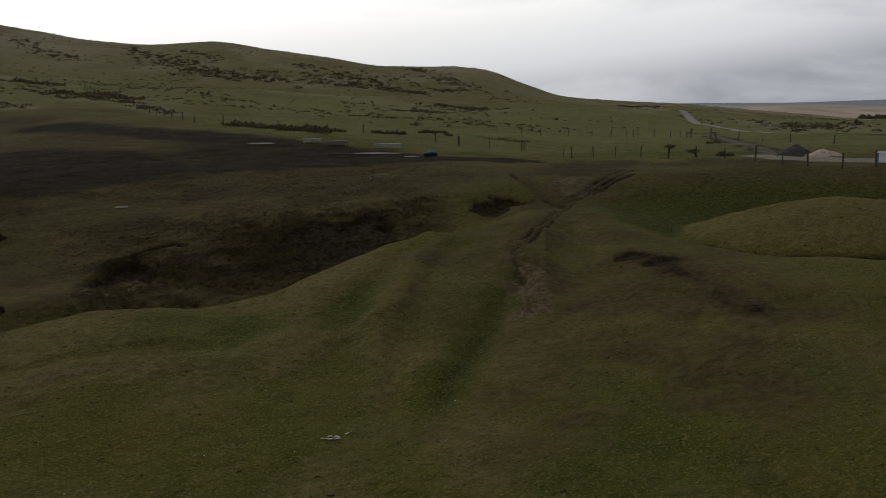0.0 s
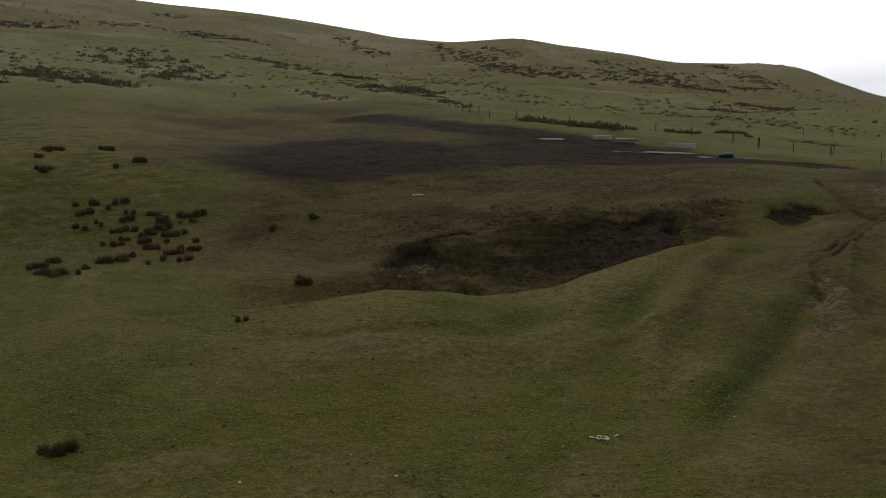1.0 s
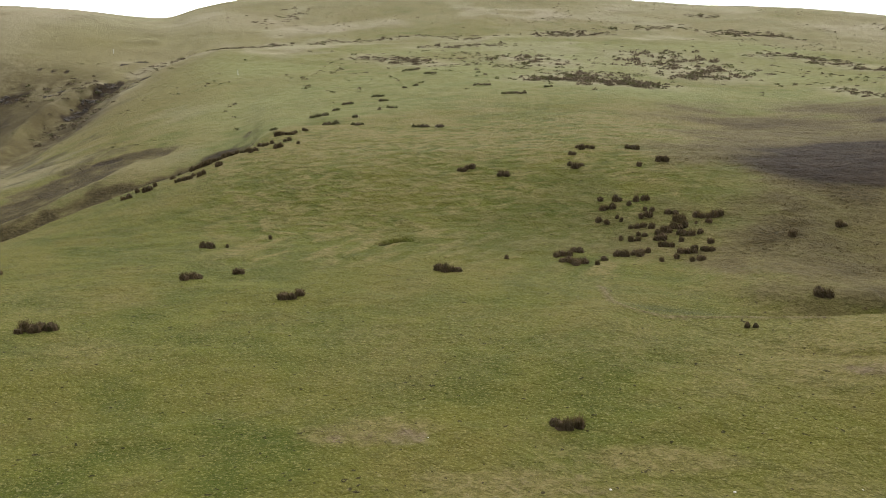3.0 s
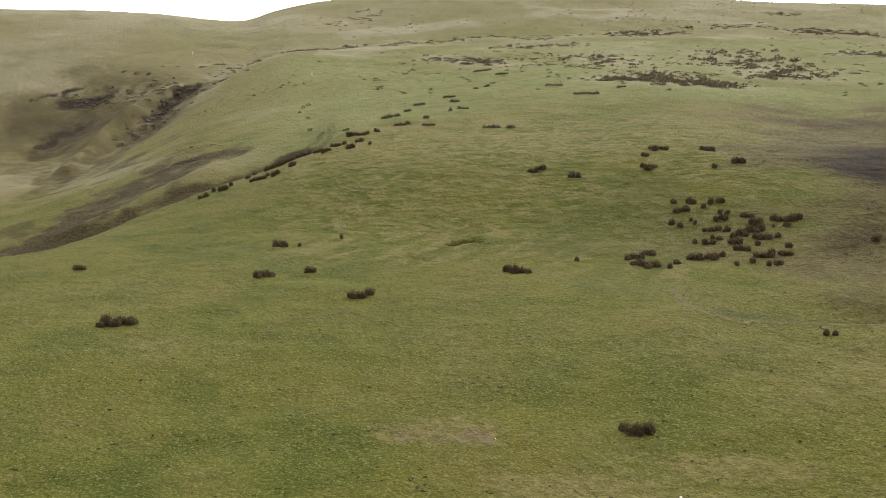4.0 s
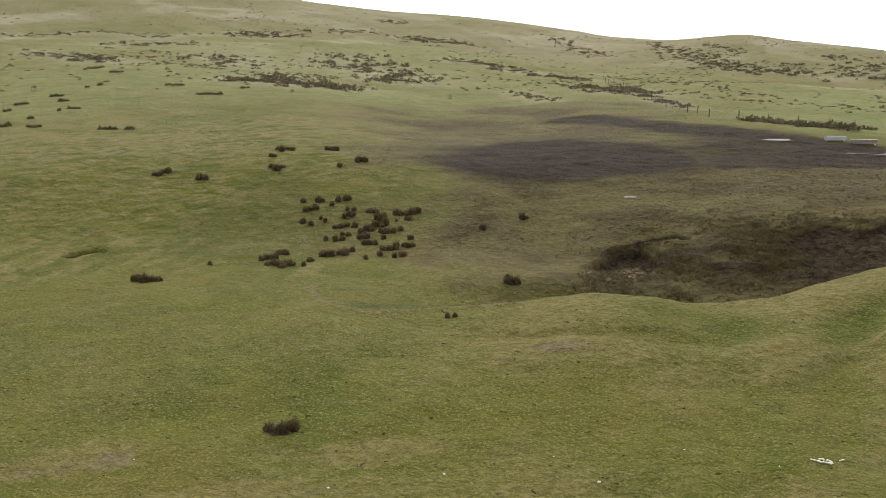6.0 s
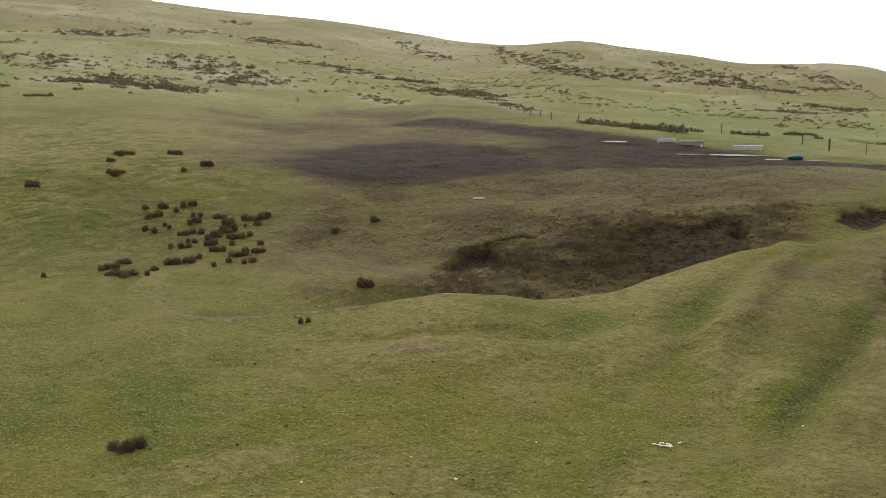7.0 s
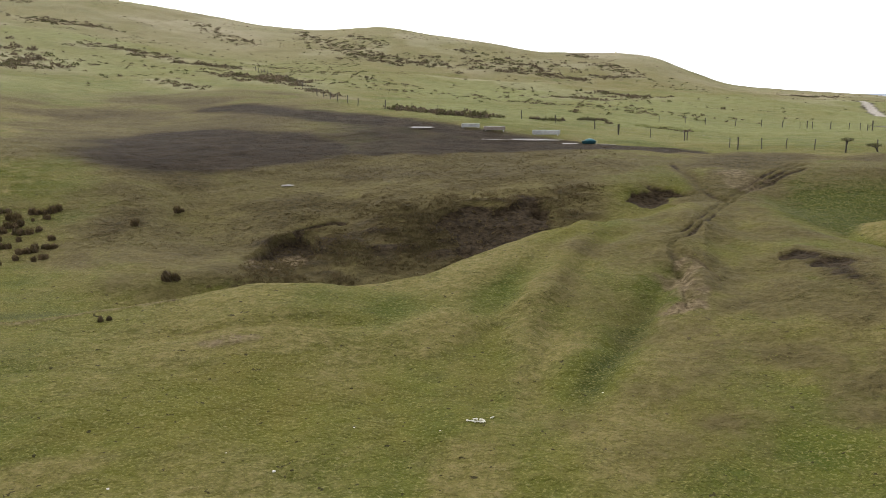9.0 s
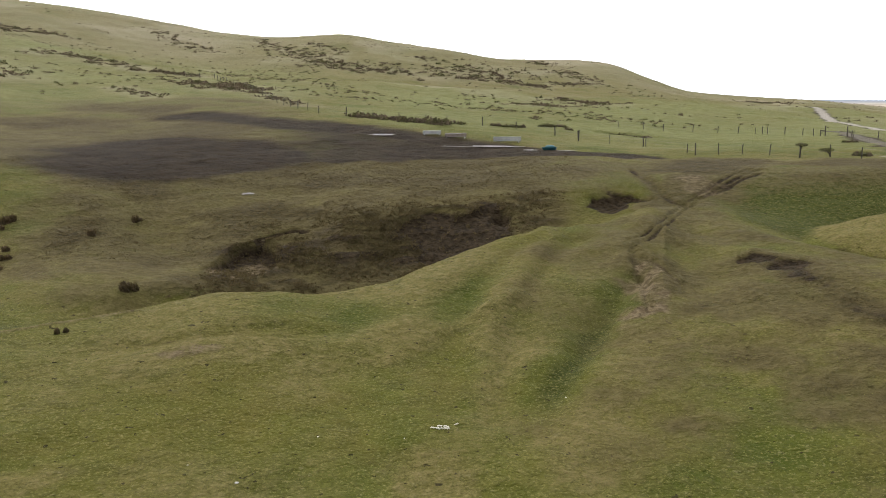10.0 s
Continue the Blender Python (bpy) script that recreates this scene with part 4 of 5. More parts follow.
def part(name, data, parent, label="", m=None):
    ob = new(name, data)
    ob.parent = parent
    if m is not None:
        ob.matrix_basis = m
    if label:
        tagged(ob, label)
    return ob


def box(bm, sx, sy, sz, m=Matrix(), bevel=0.0):
    got = bmesh.ops.create_cube(bm, size=1.0, matrix=m @ Matrix.Diagonal((sx, sy, sz, 1)))
    if bevel:
        edges = list({e for v in got["verts"] for e in v.link_edges})
        bmesh.ops.bevel(bm, geom=edges, offset=bevel, segments=1, affect="EDGES")


def rod(bm, a, b, r, sides=6, r2=None):
    a, b = Vector(a), Vector(b)
    d = b - a
    m = Matrix.Translation((a + b) / 2) @ d.to_track_quat("Z", "Y").to_matrix().to_4x4()
    bmesh.ops.create_cone(bm, cap_ends=True, segments=sides, radius1=r, radius2=r if r2 is None else r2, depth=d.length, matrix=m)


def stand(b, r, turn=0.0, sink=0.0, scale=1.0):
    """The pose of a thing that stands on the ground at a bearing and a distance."""
    x, y = spot(b, r)
    return pose(x, y, ground_z(x, y) - sink, 0, 0, turn) @ Matrix.Scale(scale, 4)


def put(ob, m):
    ob.matrix_basis = m
    return ob


# ---------------------------------------------------------------- materials of things
def rush_material(name, dark, light, dead, glow=0.0):
    s = Shade(name, 0.9)
    s.bsdf.inputs["Specular IOR Level"].default_value = 0.1
    c = s.blend(s.island(), dark, light)
    c = s.blend(s.math("MULTIPLY", s.level(s.noise(0.5, 3), 0.45, 0.7), 0.7), c, dead)
    c = s.blend(s.math("MULTIPLY", s.chance(), 0.35), c, dead)
    s.colour(c)
    if glow:                                     # thin leaves let light through
        t = s.n.new("ShaderNodeBsdfTranslucent")
        mx = s.n.new("ShaderNodeMixShader")
        mx.inputs["Fac"].default_value = glow
        s.l.new(c, t.inputs["Color"])
        s.l.new(s.bsdf.outputs["BSDF"], mx.inputs[1])
        s.l.new(t.outputs["BSDF"], mx.inputs[2])
        s.l.new(mx.outputs["Shader"], s.n["Material Output"].inputs["Surface"])
    return s.mat


RUSH = rush_material("rush_blades", (0.029, 0.024, 0.009), (0.068, 0.052, 0.020), (0.096, 0.064, 0.029), 0.35)
RUSH_GREEN = rush_material("green_rush_blades", (0.025, 0.027, 0.008), (0.058, 0.056, 0.017), (0.080, 0.060, 0.025), 0.35)
THATCH = rush_material("dead_thatch", (0.024, 0.017, 0.008), (0.048, 0.034, 0.016), (0.066, 0.043, 0.021))
HEATHER = rush_material("heather_scrub", (0.050, 0.040, 0.024), (0.095, 0.074, 0.046), (0.110, 0.082, 0.054), 0.45)
GORSE = rush_material("gorse_scrub", (0.036, 0.038, 0.015), (0.076, 0.072, 0.028), (0.086, 0.073, 0.038), 0.45)
TUFT = rush_material("grass_tufts", (0.064, 0.066, 0.013), (0.112, 0.102, 0.030), (0.150, 0.130, 0.048), 0.5)
SHAG = rush_material("bank_grass", (0.030, 0.026, 0.010), (0.074, 0.056, 0.025), (0.094, 0.069, 0.035), 0.5)


def wood_material():
    s = Shade("weathered_wood", 0.9)
    g = s.noise(0.05, 4, 0.6, (6, 6, 0.6))
    c = s.ramp(g, [(0.3, (0.030, 0.024, 0.018)), (0.7, (0.085, 0.070, 0.054))])
    return s.colour(s.blend(s.math("MULTIPLY", s.chance(), 0.5), c, (0.05, 0.046, 0.036))).bump(g, 0.4, 0.01).mat


def zinc_material():
    s = Shade("galvanised_steel", 0.5, 0.6)
    g = s.noise(0.25, 5, 0.6)
    c = s.ramp(g, [(0.3, (0.42, 0.43, 0.42)), (0.7, (0.62, 0.62, 0.60))])
    rust = s.level(s.noise(0.6, 4), 0.58, 0.72)
    return s.colour(s.blend(s.math("MULTIPLY", rust, 0.6), c, (0.16, 0.09, 0.05))).bump(g, 0.1, 0.01).mat


def plain(name, dark, light, size, rough=0.8, metal=0.0, bump=0.2):
    s = Shade(name, rough, metal)
    n = s.noise(size, 5, 0.6)
    return s.colour(s.ramp(n, [(0.3, dark), (0.7, light)])).bump(n, bump, size * 0.2).mat


WOOD, ZINC = wood_material(), zinc_material()
WIRE = plain("fence_wire", (0.10, 0.09, 0.08), (0.18, 0.17, 0.16), 0.1, 0.6, 0.8)
PALE_BOARD = plain("limewashed_board", (0.30, 0.285, 0.255), (0.46, 0.44, 0.40), 0.4, 0.8)
RUST_BOARD = plain("rusted_sheet", (0.16, 0.11, 0.08), (0.30, 0.25, 0.20), 0.3, 0.75)
TEAL = plain("teal_plastic", (0.014, 0.060, 0.070), (0.026, 0.095, 0.100), 0.3, 0.6)
WHITE_PAINT = plain("white_painted_steel", (0.58, 0.60, 0.62), (0.78, 0.80, 0.82), 0.5, 0.5)
BLUE_PAINT = plain("blue_painted_steel", (0.05, 0.12, 0.20), (0.08, 0.17, 0.27), 0.5, 0.5)
FLEECE = plain("shed_fleece", (0.36, 0.33, 0.26), (0.62, 0.58, 0.48), 0.08, 0.95)
COAL = plain("dark_aggregate", (0.014, 0.014, 0.016), (0.045, 0.043, 0.042), 0.25, 0.95, 0.0, 0.8)
RUBBLE = plain("pink_rubble", (0.20, 0.145, 0.115), (0.36, 0.28, 0.23), 0.3, 0.95, 0.0, 0.8)
ROCK = plain("grey_shale", (0.030, 0.024, 0.017), (0.066, 0.054, 0.040), 0.8, 1.0, 0.0, 0.7)
BARK = plain("thorn_bark", (0.020, 0.017, 0.013), (0.050, 0.042, 0.032), 0.06, 0.9)


def water_material():
    s = Shade("puddle_water", 0.45)
    s.bsdf.inputs["Specular IOR Level"].default_value = 0.08
    return s.colour((0.105, 0.090, 0.078)).bump(s.noise(0.25, 2), 0.05, 0.01).mat


WATER = water_material()


# ---------------------------------------------------------------- rush tussocks, each a thing
def blade_fan(rng, count, spread, height, lean, width):
    """Thin arching blades that rise from a small round base."""
    verts, faces = [], []
    for _ in range(count):
        a, q = rng.uniform(0, 2 * math.pi), math.sqrt(rng.random()) * spread
        h = height * rng.uniform(0.45, 1.0) * (1 - 0.5 * (q / spread)**2)
        out = lean * (0.3 + q / spread) * rng.uniform(0.3, 1.0) * h
        face = rng.uniform(0, math.pi)
        wx, wy = math.cos(face) * width / 2, math.sin(face) * width / 2
        bx, by = math.cos(a) * q, math.sin(a) * q
        mx, my = bx + math.cos(a) * out * 0.35, by + math.sin(a) * out * 0.35
        tx, ty = bx + math.cos(a) * out, by + math.sin(a) * out
        i = len(verts)
        verts += [(bx - wx, by - wy, -0.06), (bx + wx, by + wy, -0.06), (mx - wx * 0.8, my - wy * 0.8, h * 0.6), (mx + wx * 0.8, my + wy * 0.8, h * 0.6), (tx, ty, h)]
        faces += [(i, i + 1, i + 3, i + 2), (i + 2, i + 3, i + 4)]
    return verts, faces


def tussock(rng, kind):
    """A shaggy, round-topped clump: several crowns of fine blades over matted dead stems."""
    verts, faces = [], []
    tall = (0.80, 0.92, 0.70, 0.84)[kind]
    for k in range(5):
        a, q = rng.uniform(0, 6.28), 0.0 if k == 0 else rng.uniform(0.14, 0.26)
        v, f = blade_fan(rng, 130 if k == 0 else 75, 0.34 if k == 0 else 0.20, tall * (1 if k == 0 else rng.uniform(0.55, 0.9)), 0.62, 0.034)
        n = len(verts)
        verts += [(x + math.cos(a) * q, y + math.sin(a) * q, z) for x, y, z in v]
        faces += [tuple(i + n for i in g) for g in f]
    body = new("rush_tussock", mesh_of("rush_tussock", verts, faces, (RUSH, RUSH_GREEN)[kind == 2]))
    bm = bmesh.new()
    bmesh.ops.create_icosphere(bm, subdivisions=3, radius=1.0)
    for v in bm.verts:
        n = 1 + 0.34 * noise.noise(v.co * 2.3 + Vector((kind * 7.1, 0, 0))) + 0.2 * noise.noise(v.co * 7 + Vector((0, kind * 3.3, 0)))
        v.co = Vector((v.co.x * 0.40 * n, v.co.y * 0.38 * n, max(v.co.z, -0.3) * 0.50 * n))
    part("dead_thatch", bm_mesh("dead_thatch", bm, THATCH), body, "flattened dead brown stems at the base")
    return body


def scrub_bush(rng, kind):
    """A low wiry bush of many small leaf clumps; about one metre across."""
    verts, faces = [], []
    for _ in range(260):
        a, q = rng.uniform(0, 2 * math.pi), math.sqrt(rng.random()) * 0.5
        top = 0.42 * (1 - (q / 0.56)**2) * (0.75 + 0.25 * math.sin(a * 3 + kind))
        c = Vector((math.cos(a) * q, math.sin(a) * q, rng.uniform(0.25, 1.0) * top + 0.02))
        d1 = Vector((rng.gauss(0, 1), rng.gauss(0, 1), rng.gauss(0, 0.7))).normalized() * rng.uniform(0.04, 0.08)
        d2 = Vector((rng.gauss(0, 1), rng.gauss(0, 1), rng.gauss(0.6, 0.7))).normalized() * rng.uniform(0.05, 0.11)
        i = len(verts)
        verts += [c - d1, c + d1, c + d2]
        faces.append((i, i + 1, i + 2))
    body = new("scrub_bush", mesh_of("scrub_bush", verts, faces, (HEATHER, GORSE)[kind % 2]))
    bm = bmesh.new()
    for k in range(7):
        a = k * 0.9 + kind
        rod(bm, (0, 0, -0.08), (math.cos(a) * 0.25, math.sin(a) * 0.25, 0.24), 0.014, 4, 0.005)
    part("woody_stems", bm_mesh("woody_stems", bm, BARK), body, "dark woody stems")
    return body


rng = random.Random(7)
TUSSOCKS = [tussock(rng, k) for k in range(4)]
SCRUBS = [scrub_bush(rng, k) for k in range(4)]
used = set()


def plant(stock, b, r, width, label, category, group, height=1.0):
    """Sets out one clump; a wide one becomes two or three side by side."""
    n = 1 if width < 0.7 else 2 if width < 1.2 else 3 if width < 1.8 else 4 if width < 2.6 else 6
    for k in range(n):
        ob = stock[rng.randrange(len(stock))]
        off = (k - (n - 1) / 2) * width / n + rng.uniform(-0.1, 0.1) * (n > 1)
        x, y = spot(b, r + rng.uniform(-0.28, 0.28) * (n > 1) * width)
        x, y = x + math.cos(radians(b)) * off, y + math.sin(radians(b)) * off
        w = max(width / n * (rng.uniform(1.15, 1.9) if n > 1 else 1.1), 0.3)
        tall = (0.7 + 0.75 * w if stock is SCRUBS else 0.34 + 0.70 * min(w, 1.2)) * height * rng.uniform(0.75, 1.2)
        m = pose(x, y, ground_z(x, y) - 0.06 * w, rng.uniform(-8, 8), rng.uniform(-8, 8), rng.uniform(0, 360)) @ Matrix.Diagonal((w * rng.uniform(0.85, 1.2), w, tall, 1))
        if ob.name in used:
            ob = copy_thing(ob, Matrix())
        used.add(ob.name)
        ob.matrix_basis = m
        tagged(ob, label, category, group)


RUSH_LABEL = "dark brown rush tussock standing in short turf"
UPPER_RUSHES = [(41.79, 97.6, 2.29), (42.6, 94.2, 0.98), (42.38, 89.8, 1.52), (38.82, 97.2, 1.47), (36.91, 90.6, 1.18), (38.35, 89.2, 0.61), (46.96, 87.2, 1.02)]
SLOPE_RUSHES_WEST = [(40.72, 81, 0.63), (39.58, 80.8, 0.95), (40.27, 78.8, 1.4), (38.04, 80.6, 1.51), (38.89, 79.6, 0.5), (40.8, 76.2, 0.6), (40.25, 75.8, 0.59), (39.62, 76.8, 0.36), (39.36, 76, 0.4),
    (37.88, 78.2, 0.41), (37.45, 78, 0.53), (37.79, 76.6, 1.2), (38.2, 74.2, 0.87), (37.41, 73.8, 0.69), (38.75, 74.2, 0.46), (38.03, 72, 0.75), (39.32, 71.4, 0.41), (38.45, 70.8, 0.78)]
SLOPE_RUSHES_EAST = [(36.2, 77.2, 1.01), (35.74, 75.4, 1.08), (34.51, 76.4, 0.88), (33.62, 76.2, 1.43), (33.94, 74.4, 0.74), (34.68, 74.6, 0.31), (35.72, 73.6, 1.54), (36.76, 72.6, 0.95), (36.34, 72.6, 0.68),
    (35.35, 72.2, 1.41), (34.39, 72, 0.56), (33.74, 69.4, 0.58), (36.81, 70.6, 1.11), (36.45, 68.8, 1.26), (35.55, 70.4, 0.55), (35.1, 67.2, 1.4), (34.41, 68, 1.06), (33.79, 67.4, 0.88), (34.25, 65.4, 0.68), (35.79, 65.8, 0.52)]
LOWER_RUSHES = [(39.36, 66.2, 1.04), (38.49, 66.2, 1.38), (37.78, 66.8, 0.87), (43.02, 65.6, 1.28), (42.14, 67.2, 0.88), (42.86, 63, 1.07), (41.83, 63, 1.15), (40.36, 64.2, 0.6), (40.82, 62.2, 0.42),
    (42.19, 62.2, 0.58), (36.69, 64.6, 0.4), (34.8, 64.8, 0.37), (46.75, 63.6, 0.37)]
LONE_RUSHES = [(42.65, 31, 0.8), (43.34, 31.2, 0.53), (41.78, 31.2, 0.57), (61.04, 52.4, 1.5), (64.34, 61, 0.87), (67.3, 60.2, 1.25), (66.28, 72.6, 1.13), (62.3, 75.2, 0.39), (65.05, 72.4, 0.33),
    (51.3, 59, 0.69), (50.66, 58.6, 0.84), (49.98, 58.6, 0.61), (77.13, 48.6, 1.26), (76.11, 48.8, 1.08), (49.8, 88.8, 0.92), (49.24, 89, 0.92), (47.09, 87, 1.13), (26.91, 54.8, 0.92), (31.29, 43, 0.33),
    (30.78, 43, 0.22), (-19.2, 56.6, 0.8), (-19.7, 56.4, 0.5), (26.18, 75.4, 0.98), (28.96, 70.6, 0.64), (78.54, 69, 1.01)]
BROW_RUSHES = [(65.37, 108, 0.94), (66.15, 112.2, 0.98), (66.48, 104, 1.09), (66.78, 111.6, 1.3), (67.35, 104.4, 1.03), (67.89, 104, 0.73), (68.22, 108.8, 0.63), (67.79, 111, 0.52), (69.3, 106.2, 0.56),
    (69.81, 104.6, 0.98), (70.37, 105.4, 0.55), (71.04, 102.2, 1.01), (66.95, 106.4, 0.62), (64.64, 116.4, 2.04), (65.3, 114, 1.6), (66.0, 113.5, 1.8), (63.29, 111.6, 1.17), (61.67, 111.4, 1.17), (62.39, 116.8, 2.04),
    (61.1, 117, 1.02), (61.49, 124.2, 1.63), (60.78, 124, 1.81), (63.7, 115, 1.2), (59.89, 126.4, 0.74), (60.39, 112.6, 0.46)]
BENCH_SCRUB = [(52.63, 129.4, 1.51), (52.19, 130, 1.18), (51.2, 128, 1.16), (59.3, 149.2, 1.74), (58.81, 152.9, 2.23), (58.25, 136, 2.38), (57.09, 170.9, 2.24), (55.2, 180, 2.62), (54.88, 171.6, 1.75), (54.31, 157.8, 1.84),
    (56.69, 144, 0.84), (56.54, 134, 1.76), (55.13, 155.3, 0.63), (57.91, 161, 0.94), (46.41, 177.2, 4.91), (48.46, 193.4, 3.67), (53.47, 194.2, 0.79), (52.77, 198.1, 1.16), (53.06, 237.1, 4.84), (51.83, 224.2, 3.27),
    (44.22, 189.6, 1.66), (45.45, 208.7, 3.04), (61.93, 136.6, 0.88), (3.1, 134.6, 2.6), (1.9, 136, 2.4), (0.1, 142.8, 2.4), (-0.8, 144.5, 2.2), (-1.4, 139, 1.0), (5.8, 130.2, 1.2), (-12.7, 357, 6)]
for b, r, w in UPPER_RUSHES:
    plant(TUSSOCKS, b, r, w, "dark rush tussock on the upper green slope", "tussock", "rushes on the upper slope")
for b, r, w in SLOPE_RUSHES_WEST + SLOPE_RUSHES_EAST + LOWER_RUSHES:
    plant(TUSSOCKS, b, r, w, "dark brown rush tussock crowded on the slope beside the mud", "tussock", "rushes beside the mud")
for b, r, w in LONE_RUSHES:
    plant(TUSSOCKS, b, r, w, RUSH_LABEL, "tussock", "scattered rushes")
for b, r, w in BROW_RUSHES:
    plant(TUSSOCKS, b, r, w, "dark rush tussock on the edge of the valley", "tussock", "rushes along the valley edge", 1.1)
for b, r, w in BENCH_SCRUB:
    plant(SCRUBS, b, r, w, "low dark heather bush on the far pasture", "bush", "bushes on the far pasture", 1.2)

# ---------------------------------------------------------------- scrub on the hill: past counting
def triangles(name, co, material):
    """A mesh of loose triangles from an array of corners."""
    me = bpy.data.meshes.new(name)
    n = len(co)
    me.vertices.add(n)
    me.vertices.foreach_set("co", np.ascontiguousarray(co, np.float32).ravel())
    me.loops.add(n)
    me.loops.foreach_set("vertex_index", np.arange(n, dtype=np.int32))
    me.polygons.add(n // 3)
    me.polygons.foreach_set("loop_start", np.arange(0, n, 3, dtype=np.int32))
    me.update(calc_edges=True)
    me.materials.append(material)
    return me


def scrub_cloud(name, places, material, leaves, seed, label):
    """Many low clumps joined as one: each place is x, y, width, height."""
    r = np.random.default_rng(seed)
    n = len(places)
    p = np.array(places)
    z = land(p[:, 0], p[:, 1])["z"]
    a, q = r.uniform(0, 2 * np.pi, (n, leaves)), np.sqrt(r.random((n, leaves))) * 0.5
    w, h = p[:, 2:3], p[:, 3:4]
    cx, cy = p[:, 0:1] + np.cos(a) * q * w, p[:, 1:2] + np.sin(a) * q * w
    cz = z[:, None] + h * (1 - (q / 0.58)**2) * r.uniform(0.1, 0.75, (n, leaves)) - 0.04
    size = 0.23 * np.minimum(w, 2 * h)
    d1, d2 = r.normal(0, 1, (n, leaves, 3)), r.normal(0, 1, (n, leaves, 3)) + np.array([0, 0, 0.9])
    d1[..., 2] *= 0.5
    d1 *= (size / np.linalg.norm(d1, axis=2))[..., None] * 0.75
    d2 *= (size / np.linalg.norm(d2, axis=2))[..., None]
    c = np.stack([cx, cy, cz], -1)
    co = np.stack([c - d1, c + d1, c + d2], 2).reshape(-1, 3)
    return tagged(new(name, triangles(name, co, material)), label, "scrub", kind="stuff")


srng = random.Random(21)
heather, gorse = [], []
for b0, r0, b1, r1, half, count in STRIPS + STRIPS_MIDDLE + STRIPS_EAST + STRIPS_WEST + STRIPS_FOOT:
    for _ in range(int(count * 0.85)):
        t = srng.random()
        x, y = spot(b0 + (b1 - b0) * t, r0 + (r1 - r0) * t)
        x, y = x + srng.gauss(0, half * 0.65), y + srng.gauss(0, half * 0.75)
        w = srng.uniform(0.7, 1.7) * (1 + half * 0.06) * (1.5 if srng.random() < 0.12 else 1)
        (heather if srng.random() < 0.75 else gorse).append((x, y, w, w * srng.uniform(0.3, 0.5)))
# loose clumps over the pasture and the hill, thicker in drifts
loose = np.random.default_rng(5)
lb, lr = loose.uniform(-30, 79, 48000), np.exp(loose.uniform(math.log(150), math.log(620), 48000))
lx, ly = -np.sin(np.radians(lb)) * lr, np.cos(np.radians(lb)) * lr
lay = land(lx, ly)["s"]
drift = fbm(lx, ly, 45, 3, 131) * 0.9 + fbm(lx, ly, 12, 2, 137) * 0.5
chance = np.clip(0.05 + 0.85 * step(0.05, 0.55, drift), 0, 1) * step(8.6, 9.6, lay) * (1 - step(11.95, 12.2, lay)) * (1 - 0.85 * band(7, 9.3, 0.2, lay))
chance = chance * np.where(lb > 60, 0.15, 1) * np.where((lb < -4) & (lr < 330), 0.3, 1)
for i in np.nonzero(loose.random(48000) < chance * 0.65)[0]:
    w = float(loose.uniform(0.35, 1.3))
    (heather if loose.random() < 0.6 else gorse).append((float(lx[i]), float(ly[i]), w, w * float(loose.uniform(0.35, 0.6))))
scrub_cloud("heather_drifts", heather, HEATHER, 20, 1, "dark brown heather in drifts over the far hillside")
scrub_cloud("gorse_clumps", gorse, GORSE, 20, 2, "dull green gorse clumps scattered over the far hillside")

# ---------------------------------------------------------------- grass tufts: past counting
def grass_tufts(name, count, near, far_off, low, high, seed, material, label):
    r = np.random.default_rng(seed)
    b, d = r.uniform(-34, 83, count), np.exp(r.uniform(math.log(near), math.log(far_off), count))
    x, y = -np.sin(np.radians(b)) * d, np.cos(np.radians(b)) * d
    lie = land(x, y)
    patchy = fbm(x, y, 2.2, 3, 151)
    keep = (r.random(count) > np.maximum(lie["mud"] * 2.5, np.maximum(lie["soil_shade"] * 1.6, lie["worn_shade"] * 1.4))) & (r.random(count) < 0.12 + 0.88 * step(-0.1, 0.35, patchy + 0.8 * (lie["dry_lit"] - 0.5)))
    keep &= r.random(count) > step(0.7 * far_off, far_off, d)
    x, y, z = x[keep], y[keep], lie["z"][keep]
    # each tuft is a low ragged hummock of five leaning flakes about one tip
    n, flakes = len(x), 5
    d = d[keep][:, None]
    h = r.uniform(low, high, (n, 1)) * (0.6 + d / 180)
    wide = h * r.uniform(1.6, 3.2, (n, 1))
    a = r.uniform(0, 2 * np.pi, (n, 1)) + np.arange(flakes + 1)[None, :] % flakes * 2 * np.pi / flakes
    q = wide * r.uniform(0.6, 1.2, (n, flakes))
    q = np.concatenate([q, q[:, :1]], 1)
    rim = np.stack([x[:, None] + np.cos(a) * q, y[:, None] + np.sin(a) * q, np.repeat(z[:, None], flakes + 1, 1) - 0.015], -1)
    tip = np.stack([x + r.normal(0, 0.02, n), y + r.normal(0, 0.02, n), z + h[:, 0]], -1)
    co = np.stack([rim[:, :-1], rim[:, 1:], np.repeat(tip[:, None, :], flakes, 1)], 2).reshape(-1, 3)
    return tagged(new(name, triangles(name, co, material)), label, "grass", kind="stuff")


grass_tufts("grass_tufts", 110000, 20, 110, 0.012, 0.032, 3, TUFT, "short pale grass tufts over the grazed turf")


